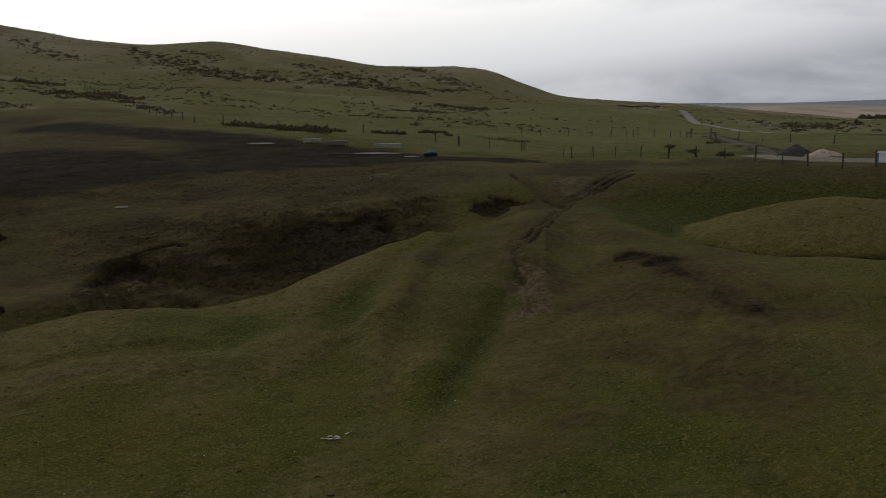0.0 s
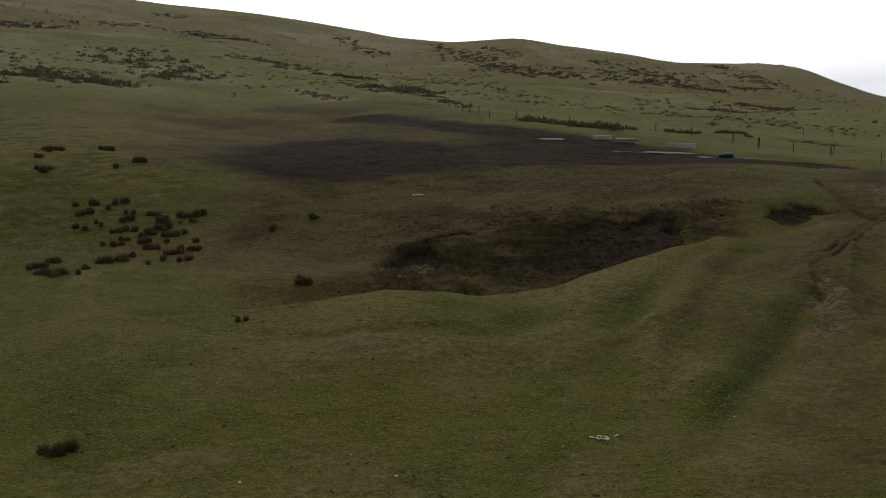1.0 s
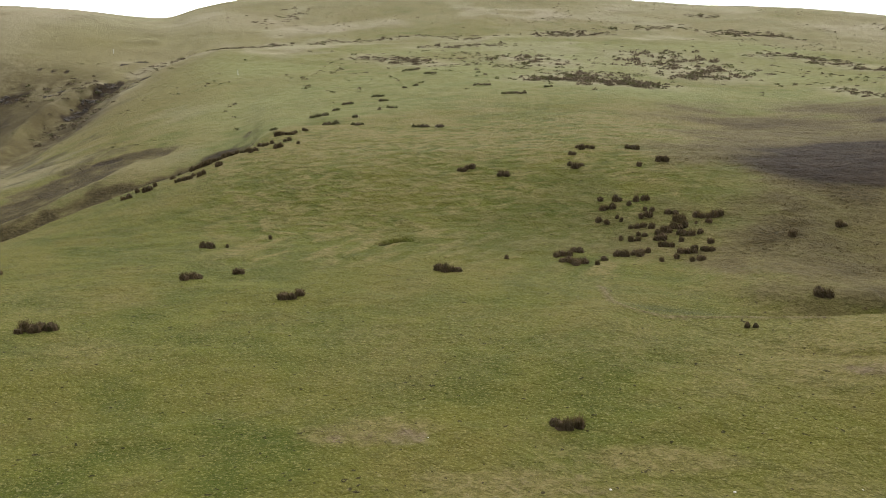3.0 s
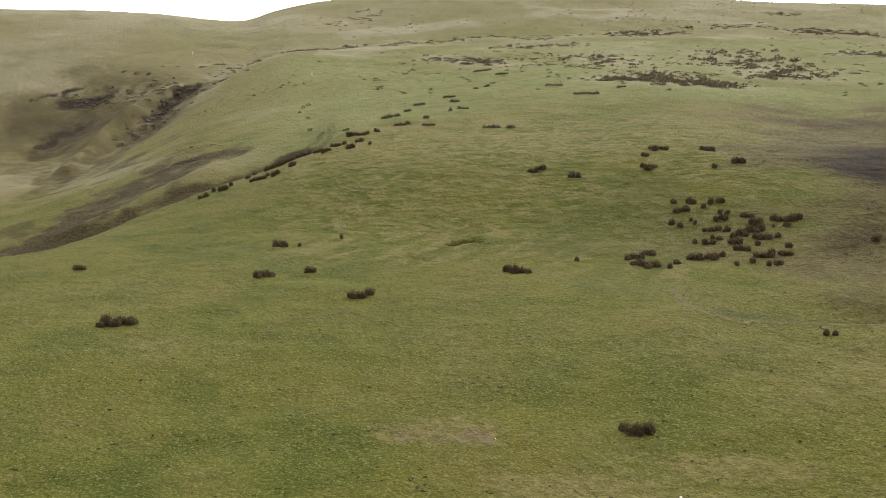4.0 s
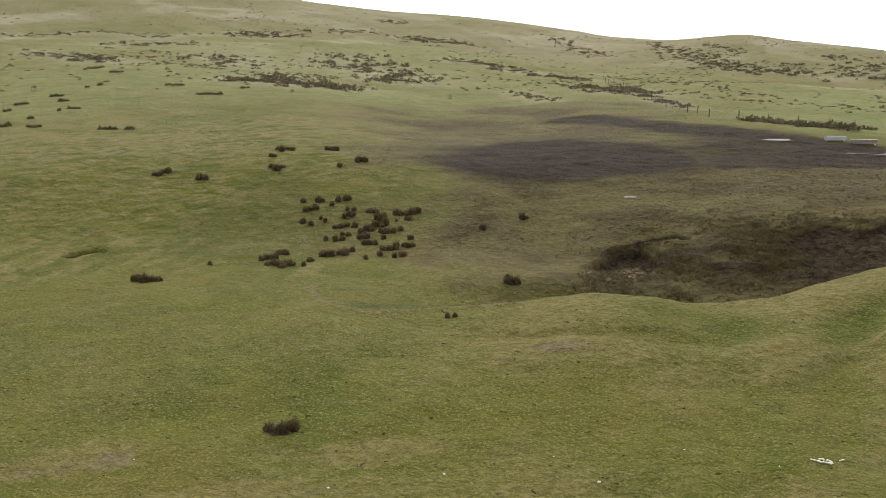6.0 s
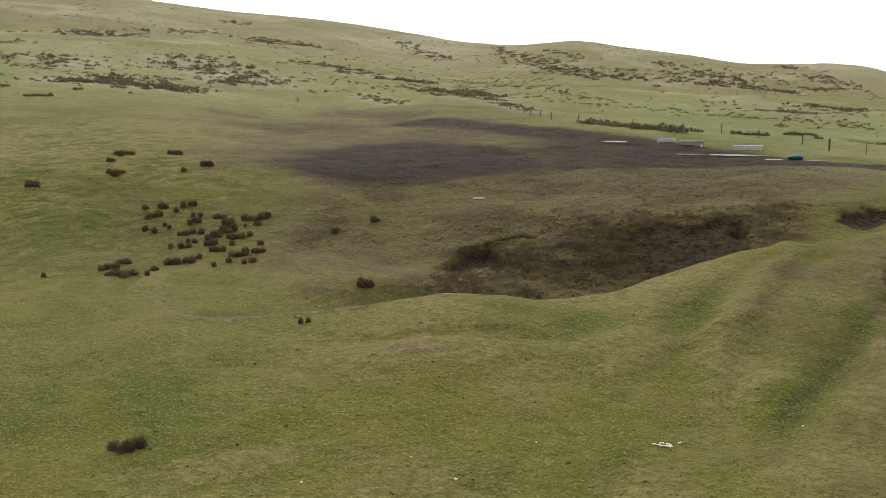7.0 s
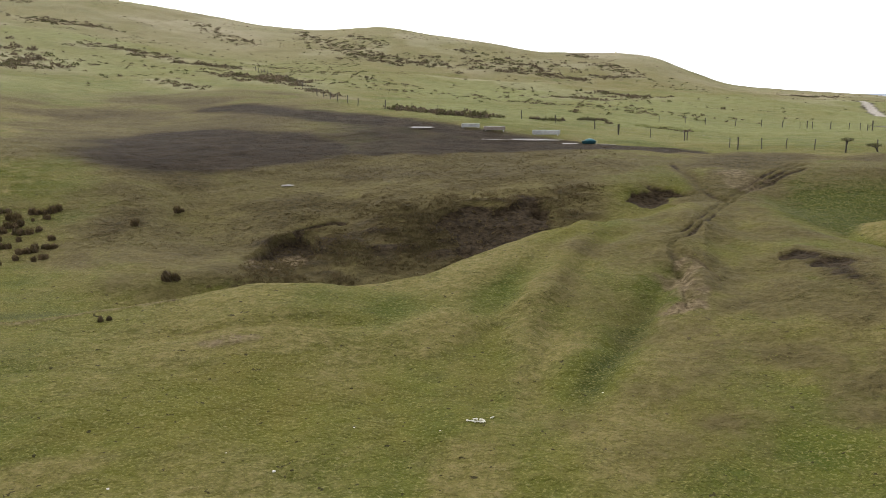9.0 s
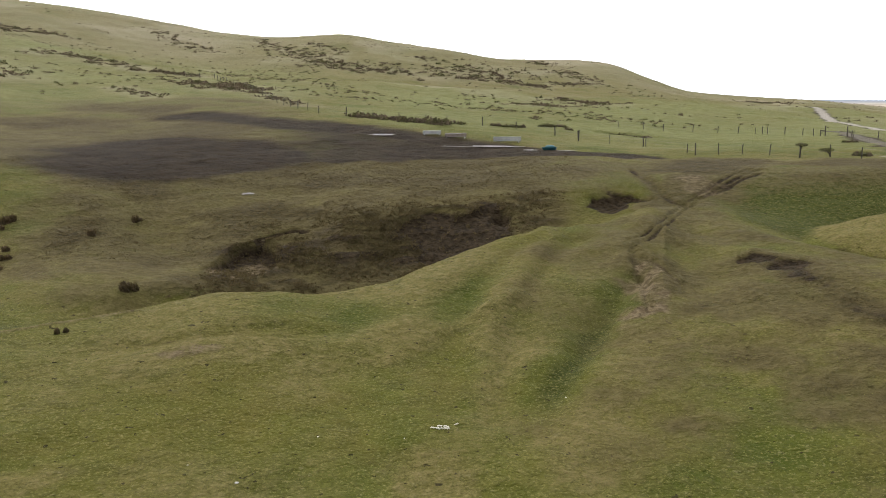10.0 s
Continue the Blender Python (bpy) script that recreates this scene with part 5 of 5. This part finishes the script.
def shag(name, count, bearings, distances, low, high, seed, wanted, label):
    """Long tussocky grass in ragged drifts: past counting. wanted: how likely it grows on each cover."""
    r = np.random.default_rng(seed)
    b, d = r.uniform(*bearings, count), r.uniform(*distances, count)
    x, y = -np.sin(np.radians(b)) * d, np.cos(np.radians(b)) * d
    lie = land(x, y)
    keep = (r.random(count) < wanted(lie, b)) & (r.random(count) < step(-0.6, 0.25, fbm(x, y, 1.6, 3, 171)))
    x, y, z = x[keep], y[keep], lie["z"][keep]
    n, blades = len(x), 6
    h = r.uniform(low, high, (n, 1)) * r.uniform(0.5, 1.0, (n, blades))
    a = r.uniform(0, 2 * np.pi, (n, blades))
    root = np.stack([x[:, None] + r.normal(0, 0.07, (n, blades)), y[:, None] + r.normal(0, 0.07, (n, blades)), np.repeat(z[:, None], blades, 1) - 0.04], -1)
    wide = np.stack([np.cos(a), np.sin(a), np.zeros_like(a)], -1) * r.uniform(0.03, 0.07, (n, blades, 1))
    tip = root + np.stack([r.normal(0, 0.10, (n, blades)), r.normal(-0.06, 0.10, (n, blades)), h], -1)
    co = np.stack([root - wide, root + wide, tip], 2).reshape(-1, 3)
    return tagged(new(name, triangles(name, co, SHAG)), label, "grass", kind="stuff")


shag("bank_grass", 16000, (-1.5, 27), (54, 72), 0.08, 0.26, 8,
     lambda lie, b: band(4.7, 6.0, 0.3, lie["s"]) * band(0, 21.5, 1.5, b + 2.5 * (lie["s"] - 5.4)) * (1 - 0.9 * step(0.5, 0.9, lie["soil_shade"])),
     "brown and dull green tussocky grass on the broken bank")
shag("dead_grass", 26000, (-2, 36), (58, 94), 0.05, 0.14, 9,
     lambda lie, b: step(0.3, 0.75, lie["worn_shade"]) * (1 - step(0.3, 0.8, lie["mud"])) * step(5.6, 6.1, lie["s"]) * 0.8,
     "short dead brown grass in tufts over the browned slope")
shag("trodden_grass", 9000, (-25, -5), (34, 60), 0.03, 0.09, 10,
     lambda lie, b: step(0.3, 0.75, lie["worn_shade"]) * (1 - step(0.5, 0.9, lie["soil_shade"])) * 0.7,
     "short dead brown grass in tufts on the trodden spur")

# ---------------------------------------------------------------- fences
def post_mesh(name, h, r, seed):
    """A split stake, not quite round or straight, with a slanted top."""
    g = random.Random(seed)
    bm = bmesh.new()
    rings = []
    for k, z in enumerate((-0.35, 0.0, h * 0.5, h)):
        ox, oy = g.uniform(-0.015, 0.015) * k, g.uniform(-0.015, 0.015) * k
        rings.append([bm.verts.new((ox + math.cos(a) * r * g.uniform(0.85, 1.1), oy + math.sin(a) * r * g.uniform(0.85, 1.1), z + (0.04 * math.cos(a) if k == 3 else 0)))
                      for a in [i * math.pi / 3 for i in range(6)]])
    for lo, hi in zip(rings[:-1], rings[1:]):
        for i in range(6):
            bm.faces.new((lo[i], lo[(i + 1) % 6], hi[(i + 1) % 6], hi[i]))
    bm.faces.new(rings[-1])
    return bm_mesh(name, bm, WOOD)


POSTS = [post_mesh("post", 1.15 + 0.08 * k, 0.055 + 0.008 * k, k) for k in range(4)]


def fence(places, label, gap=None, tall=1.0):
    """Stakes along a line of (bearing, distance), with two slack strands of wire."""
    pts = [Vector((*spot(*p), 0)) for p in places]
    if gap:
        fuller = []
        for a, b in zip(pts[:-1], pts[1:]):
            n = max(1, round((b - a).length / gap))
            fuller += [a.lerp(b, k / n) for k in range(n)]
        pts = fuller + [pts[-1]]
    for p in pts:
        p.z = ground_z(p.x, p.y)
    root = new("fence")
    root.location = pts[0]
    base = Matrix.Translation(-pts[0])
    g = random.Random(len(pts))
    for p in pts:
        m = base @ pose(p.x, p.y, p.z, g.uniform(-4, 4), g.uniform(-4, 4), g.uniform(0, 360)) @ Matrix.Diagonal((1, 1, tall * g.uniform(0.92, 1.08), 1))
        part("post", g.choice(POSTS), root, m=m)
    for h in (0.55, 1.0):
        bm = bmesh.new()
        for a, b in zip(pts[:-1], pts[1:]):
            up = Vector((0, 0, h * tall))
            mid = (a + b) / 2 + up - Vector((0, 0, 0.05))
            rod(bm, base @ (a + up), base @ mid, 0.004, 3)
            rod(bm, base @ mid, base @ (b + up), 0.004, 3)
        part("wire", bm_mesh("wire", bm, WIRE), root, "thin rusted wire strand")
    return tagged(root, label, "fence")


fence([(-2.0, 121), (-4.0, 119.5), (-6.1, 117), (-6.25, 117.2), (-8.8, 106.4), (-9.3, 101.8), (-10.7, 104.4), (-12.1, 103.4), (-13.7, 101.4), (-15.4, 99.5), (-17.1, 97.5), (-18.8, 94), (-20.6, 88),
       (-22.2, 81.5), (-23.6, 80.5), (-25.5, 80), (-27.3, 80.6), (-30, 82), (-33, 84)], "weathered stake fence along the trodden edge of the field")
fence([(-4.5, 156), (-6.1, 160.4), (-7.3, 162.9), (-9.1, 171), (-10.6, 175.8), (-11.8, 178), (-12.8, 175.8), (-13.2, 174.4), (-13.5, 174.4), (-14.5, 177), (-15.5, 173.7), (-16.1, 171)],
      "weathered stake fence crossing the far green field")
fence([(-18.3, 168), (-19.6, 163), (-21, 156), (-22.6, 148), (-25, 138), (-28, 130), (-32, 124)], "weathered stake fence beside the farm track", 9)
fence([(23.0, 280), (21.2, 276), (19.6, 232), (18.3, 190), (17.4, 166), (16.1, 151), (14.8, 141.7), (13, 137), (11.3, 134), (9.6, 130), (7.9, 128.5), (6.5, 130), (4.2, 131), (2, 130), (-0.5, 126), (-2.0, 121)],
      "weathered stake fence along the top of the muddy slope", 5.5)


def gate_end(b, r, turn, label):
    """A stout post with a braced stub of rail."""
    root = put(new("gatepost"), stand(b, r, turn))
    part("post", post_mesh("post", 1.75, 0.11, 5), root)
    part("short_post", post_mesh("short_post", 1.05, 0.08, 6), root, m=pose(0.95, 0, 0))
    for name, a, c, t in (("rail", (0, 0, 0.95), (0.95, 0, 0.95), 0.05), ("brace", (0, 0, 1.15), (0.95, 0, 0.35), 0.04)):
        bm = bmesh.new()
        rod(bm, a, c, t, 6)
        part(name, bm_mesh(name, bm, WOOD), root)
    return tagged(root, label, "gatepost", "posts of the field gateway")


gate_end(-16.75, 171, 200, "dark wooden gatepost with a braced rail stub")
gate_end(-17.95, 168.5, 20, "dark wooden gatepost with a braced rail stub")
for b, r, h in ((64.0, 259, 1.5), (71.3, 365, 1.9)):
    stake = new("marker_stake", post_mesh("marker_stake", h, 0.06, 9))
    stake.data.materials[0] = PALE_BOARD
    tagged(put(stake, stand(b, r)), "pale weathered stake standing alone on open turf", "stake", "lone stakes")


# ---------------------------------------------------------------- feeding place
def feed_trough(length, depth, height, skin, label, b, r, turn):
    """A long open trough with sloped sides on splayed legs."""
    root = new("feed_trough")
    t, lift = 0.025, 0.12
    for sgn, name in ((-1, "side_panel"), (1, "side_panel")):
        bm = bmesh.new()
        box(bm, length, t, height, pose(0, sgn * depth * 0.42, lift + height / 2, sgn * -12), 0.006)
        part(name, bm_mesh(name, bm, skin), root)
    for sgn in (-1, 1):
        bm = bmesh.new()
        z0, z1 = lift, lift + height
        v = [bm.verts.new(p) for p in ((sgn * length / 2, -depth * 0.36, z0), (sgn * length / 2, depth * 0.36, z0), (sgn * length / 2, depth * 0.5, z1), (sgn * length / 2, -depth * 0.5, z1))]
        bmesh.ops.solidify(bm, geom=[bm.faces.new(v)], thickness=t)
        part("end_panel", bm_mesh("end_panel", bm, skin), root)
    bm = bmesh.new()
    box(bm, length, depth * 0.76, t, pose(0, 0, lift))
    part("floor_panel", bm_mesh("floor_panel", bm, skin), root)
    bm = bmesh.new()
    rod(bm, (-length / 2, 0, lift + height), (length / 2, 0, lift + height), 0.022, 6)
    part("top_bar", bm_mesh("top_bar", bm, ZINC), root, "galvanised bar along the top")
    for sx in (-0.42, 0.42):
        for sy in (-1, 1):
            bm = bmesh.new()
            rod(bm, (sx * length, sy * depth * 0.3, lift + 0.02), (sx * length, sy * depth * 0.48, -0.12), 0.03, 6)
            leg = part("leg", bm_mesh("leg", bm, ZINC), root)
            bm = bmesh.new()
            box(bm, 0.14, 0.14, 0.02, pose(sx * length, sy * depth * 0.48, 0.0), 0.004)
            part("foot_plate", bm_mesh("foot_plate", bm, ZINC), leg, "muddy steel foot plate")
    put(root, stand(b, r, turn))
    return tagged(root, label, "feed trough", "troughs at the feeding place")


feed_trough(2.3, 0.7, 0.42, PALE_BOARD, "pale grey feed trough standing on churned mud", 7.5, 113, 12)
feed_trough(2.7, 0.7, 0.42, RUST_BOARD, "rust-stained brown feed trough standing on churned mud", 5.95, 110.2, 8)
feed_trough(3.4, 0.8, 0.5, PALE_BOARD, "long off-white feed trough standing on churned mud", 2.6, 109.6, 6)


def feed_tub(b, r, turn):
    """A moulded oval tub with a rolled rim and a hump-backed lid."""
    root = new("feed_tub")
    bm = bmesh.new()
    rings = []
    for z, s in ((0.0, 0.86), (0.30, 1.0), (0.34, 1.05), (0.31, 0.97), (0.06, 0.84)):
        rings.append([bm.verts.new((math.cos(a) * 0.85 * s, math.sin(a) * 0.5 * s, z)) for a in [i * math.pi / 12 for i in range(24)]])
    for lo, hi in zip(rings[:-1], rings[1:]):
        for i in range(24):
            bm.faces.new((lo[i], lo[(i + 1) % 24], hi[(i + 1) % 24], hi[i]))
    bm.faces.new(rings[-1])
    bm.faces.new(rings[0][::-1])
    part("tub_body", bm_mesh("tub_body", bm, TEAL, True), root)
    bm = bmesh.new()
    bmesh.ops.create_uvsphere(bm, u_segments=20, v_segments=10, radius=1.0)
    for v in bm.verts:
        v.co = Vector((v.co.x * 0.62 + 0.08, v.co.y * 0.42, max(v.co.z, -0.05) * 0.30 + 0.30))
    part("lid", bm_mesh("lid", bm, TEAL, True), root, "domed teal lid")
    return tagged(put(root, stand(b, r, turn)), "teal plastic feed tub sitting in wet mud", "feed tub")


feed_tub(-0.15, 100.8, 10)


def puddle(b, r, across, deep, seed, label):
    """A shallow sheet of water that lies with the trodden ground, ragged at the rim."""
    cx, cy = spot(b, r)
    c, s = math.cos(radians(b)), math.sin(radians(b))
    rim = []
    for k in range(40):
        a = 2 * math.pi * k / 40
        q = 1 + 0.55 * noise.noise(Vector((math.cos(a) * 2.4, math.sin(a) * 2.4, seed)))
        u, v = math.cos(a) * across * q, math.sin(a) * deep * q
        rim.append((cx + u * c - v * s, cy + u * s + v * c))
    xs, ys = np.array([p[0] for p in rim]), np.array([p[1] for p in rim])
    zs = land(xs, ys)["z"]
    fit = np.linalg.lstsq(np.stack([xs - cx, ys - cy, np.ones_like(xs)], 1), zs, rcond=None)[0]
    bm = bmesh.new()
    face = bm.faces.new([bm.verts.new((x - cx, y - cy, 0.6 * (fit[0] * (x - cx) + fit[1] * (y - cy)) + 0.045)) for x, y in rim])
    bmesh.ops.solidify(bm, geom=[face], thickness=0.03)
    ob = new("puddle", bm_mesh("puddle", bm, WATER))
    ob.location = (cx, cy, float(fit[2]))
    return tagged(ob, label, "puddle", "puddles in the mud")


puddle(10.7, 111.6, 1.5, 1.3, 1.0, "shallow puddle reflecting pale sky in dark mud")
puddle(4.2, 103.2, 4.6, 1.1, 2.0, "long shallow puddle beside the feed troughs")
puddle(1.1, 100.4, 0.9, 0.9, 3.0, "shallow puddle beside the teal tub")
puddle(-1.3, 100.6, 1.1, 0.9, 4.0, "shallow puddle beside the teal tub")
puddle(19.4, 80.4, 0.55, 0.45, 5.0, "small pale puddle in trodden turf")


# ---------------------------------------------------------------- beside the track
def heap(name, b, r, wide, deep, high, skin, seed, label):
    bm = bmesh.new()
    n = 34
    grid = {}
    for i in range(n + 1):
        for j in range(n + 1):
            u, v = 2 * i / n - 1, 2 * j / n - 1
            q = math.hypot(u, v)
            h = max(0, 1 - q**1.25) * (1 + 0.25 * noise.noise(Vector((u * 2, v * 2, seed)))) + 0.06 * noise.noise(Vector((u * 9, v * 9, seed)))
            grid[i, j] = bm.verts.new((u * wide / 2, v * deep / 2, h * high - 0.15 * min(1, max(0, q - 0.8) * 3)))
    for i in range(n):
        for j in range(n):
            bm.faces.new((grid[i, j], grid[i + 1, j], grid[i + 1, j + 1], grid[i, j + 1]))
    ob = new(name, bm_mesh(name, bm, skin, True))
    put(ob, stand(b, r, b))
    g = random.Random(int(seed))
    for k in range(26):
        a, q = g.uniform(0, 6.28), math.sqrt(g.random()) * 0.5
        lump = bmesh.new()
        bmesh.ops.create_icosphere(lump, subdivisions=1, radius=g.uniform(0.05, 0.13))
        for v in lump.verts:
            v.co *= g.uniform(0.75, 1.2)
        part("stone", bm_mesh("stone", lump, skin), ob, m=pose(math.cos(a) * q * wide, math.sin(a) * q * deep, max(0, 1 - (2 * q)**1.25) * high * 0.95, 0, 0, g.uniform(0, 360)))
    return tagged(ob, label, "heap")


heap("aggregate_heap", -22.9, 99.5, 4.2, 3.2, 1.15, COAL, 3.3, "black aggregate tipped in a heap beside the stone track")
heap("rubble_heap", -24.5, 95.5, 3.9, 2.8, 0.75, RUBBLE, 8.7, "pinkish rubble tipped in a heap beside the stone track")


def steel_cabinet(b, r, turn):
    root = new("steel_cabinet")
    bm = bmesh.new()
    box(bm, 1.7, 0.9, 0.85, pose(0, 0, 0.52), 0.02)
    part("cabinet_body", bm_mesh("cabinet_body", bm, WHITE_PAINT), root)
    for sx in (-0.87, 0.87):
        for sy in (-0.46, 0.46):
            bm = bmesh.new()
            box(bm, 0.07, 0.07, 1.1, pose(sx, sy, 0.45), 0.01)
            part("corner_post", bm_mesh("corner_post", bm, BLUE_PAINT), root, "blue-grey corner post")
    bm = bmesh.new()
    box(bm, 1.85, 1.0, 0.06, pose(0, 0, 0.98), 0.015)
    part("lid", bm_mesh("lid", bm, WHITE_PAINT), root)
    for sx in (-0.42, 0.42):
        bm = bmesh.new()
        box(bm, 0.78, 0.03, 0.74, pose(sx, -0.462, 0.53), 0.008)
        door = part("cabinet_door", bm_mesh("cabinet_door", bm, WHITE_PAINT), root)
        bm = bmesh.new()
        rod(bm, (sx * 0.25, -0.50, 0.44), (sx * 0.25, -0.50, 0.62), 0.012, 6)
        part("door_handle", bm_mesh("door_handle", bm, ZINC), door, "steel door handle")
    return tagged(put(root, stand(b, r, turn)), "white steel cabinet with blue-grey corner posts beside the track", "cabinet")


steel_cabinet(-28.0, 83.5, -25)


def thorn(b, r, height, lean, wide, seed, label):
    """A stunted, wind-cut thorn: one crooked trunk, a few limbs and a flat mat of twigs."""
    g = random.Random(seed)
    root = new("thorn_tree")
    bm = bmesh.new()
    p, q = Vector((0, 0, -0.2)), Vector((lean * 0.35, 0, height * 0.45))
    top = Vector((lean, 0, height * 0.82))
    rod(bm, p, q, 0.10, 7, 0.075)
    rod(bm, q, top, 0.075, 7, 0.045)
    part("trunk", bm_mesh("trunk", bm, BARK), root)
    verts, faces = [], []
    for k in range(6):
        a = k * 1.05 + g.uniform(-0.3, 0.3)
        end = top + Vector((math.cos(a) * wide * 0.36, math.sin(a) * wide * 0.3, g.uniform(0.02, 0.16)))
        bm = bmesh.new()
        rod(bm, top - Vector((0, 0, 0.08)), end, 0.032, 5, 0.012)
        part("limb", bm_mesh("limb", bm, BARK), root)
    for _ in range(520):
        a, d = g.uniform(0, 6.28), math.sqrt(g.random()) * 0.5
        c = top + Vector((math.cos(a) * d * wide, math.sin(a) * d * wide * 0.8, 0.1 + g.uniform(-0.26, 0.24) * (1.2 - 1.6 * d)))
        d1 = Vector((g.gauss(0, 1), g.gauss(0, 1), g.gauss(0, 0.4))).normalized() * g.uniform(0.05, 0.12)
        d2 = Vector((g.gauss(0, 1), g.gauss(0, 1), g.gauss(0.3, 0.5))).normalized() * 0.05
        i = len(verts)
        verts += [c - d1, c + d1, c + d2]
        faces.append((i, i + 1, i + 2))
    part("crown", mesh_of("crown", verts, faces, GORSE), root)
    return tagged(put(root, stand(b, r, b)), label, "thorn tree", "stunted thorns by the fence")


thorn(-15.4, 98.6, 1.5, 0.15, 1.25, 3, "stunted flat-topped thorn beside the stake fence")
thorn(-17.15, 97.0, 0.7, -0.45, 1.5, 4, "low wind-cut thorn beside the stake fence")
plant(SCRUBS, -18.9, 98.5, 1.9, "low dark bush beside the stake fence", "bush", "bushes by the fence", 1.3)
plant(SCRUBS, -18.1, 142, 2.2, "low dark bush on the green field", "bush", "bushes by the fence", 1.0)


# ---------------------------------------------------------------- loose things on the turf
def fleece(b, r, turn):
    """Torn strands of shed wool, lying flat."""
    root = new("fleece_scrap")
    g = random.Random(31)
    for x0, y0, n, a0 in ((-0.45, 0.0, 7, 0.3), (-0.15, -0.12, 6, -0.35), (0.02, 0.05, 6, 0.25), (0.42, 0.22, 4, 0.3), (-0.2, 0.12, 3, 0.1)):
        bm = bmesh.new()
        p, a = Vector((x0, y0, 0.03)), a0
        for k in range(n):
            q = p + Vector((math.cos(a), math.sin(a), 0)) * g.uniform(0.04, 0.09)
            q.z = 0.025 + g.uniform(0, 0.03)
            rod(bm, p, q, g.uniform(0.012, 0.04), 6, g.uniform(0.010, 0.034))
            p, a = q, a + g.uniform(-1.3, 1.2)
        part("wool_strand", bm_mesh("wool_strand", bm, FLEECE, True), root)
    return tagged(put(root, stand(b, r, turn)), "torn strands of white shed wool lying on turf", "wool")


fleece(6.85, 29.95, 10)
STONES = [(20.9, 27.0, 0.06), (15.4, 29.8, 0.035), (9.5, 29.2, 0.03), (39.5, 26.5, 0.05), (31.5, 27.3, 0.05), (24.0, 28.6, 0.03), (52, 30, 0.03), (-1.5, 33, 0.04)]
for k, (b, r, size) in enumerate(STONES):
    g = random.Random(k)
    bm = bmesh.new()
    bmesh.ops.create_icosphere(bm, subdivisions=2, radius=1.0)
    for v in bm.verts:
        v.co *= 1 + 0.25 * noise.noise(v.co * 1.7 + Vector((k, 0, 0)))
        v.co.z *= 0.55
    ob = new("stone", bm_mesh("stone", bm, plain("pale_stone", (0.26, 0.24, 0.2), (0.45, 0.42, 0.37), 0.05), True))
    tagged(put(ob, stand(b, r, g.uniform(0, 360), -size * 0.2, size)), "small pale stone lying in short turf", "stone", "stones on the turf")


def outcrop(b, r, wide, seed):
    """Shelves of broken shale that stick out of the slope."""
    root = new("rock_outcrop")
    g = random.Random(seed)
    m = stand(b, r, b)
    root.matrix_basis = m
    for k in range(9):
        u, v = g.uniform(-0.5, 0.5) * wide, g.uniform(-0.35, 0.35) * wide
        w = m @ Vector((u, v, 0))
        bm = bmesh.new()
        box(bm, g.uniform(0.16, 0.34) * wide, g.uniform(0.12, 0.25) * wide, g.uniform(0.16, 0.3) * wide, pose(0, 0, 0, g.uniform(-30, 30), g.uniform(-20, 20), g.uniform(-30, 30)), 0.03 * wide)
        for vert in bm.verts:
            vert.co += Vector((noise.noise(vert.co * 0.9 + Vector((seed, k, 0))), noise.noise(vert.co * 0.9 + Vector((k, seed, 3))), 0)) * 0.05 * wide
        part("rock_slab", bm_mesh("rock_slab", bm, ROCK), root, m=pose(u, v, ground_z(w.x, w.y) - m.translation.z - 0.04 * wide))
    return tagged(root, "dark grey shale outcrop breaking through the valley side", "rock", "outcrops in the valley")


for k, (b, r, w) in enumerate(((77.6, 328, 5), (77.0, 325, 4), (78.2, 325, 4), (73.9, 289, 5), (73.4, 298, 5), (72.75, 305, 5), (72.1, 313, 4), (71.5, 319, 4), (75.0, 318, 3), (74.2, 321, 3))):
    outcrop(b, r, w, k)

# a dark plantation far out on the plain
wood = random.Random(11)
trees = [(*spot(wood.uniform(-29.5, -26.4), 2150 + wood.uniform(-40, 40)), wood.uniform(10, 16), wood.uniform(13, 19)) for _ in range(150)]
scrub_cloud("distant_plantation", trees, GORSE, 26, 12, "dark conifer plantation far out on the pale plain")
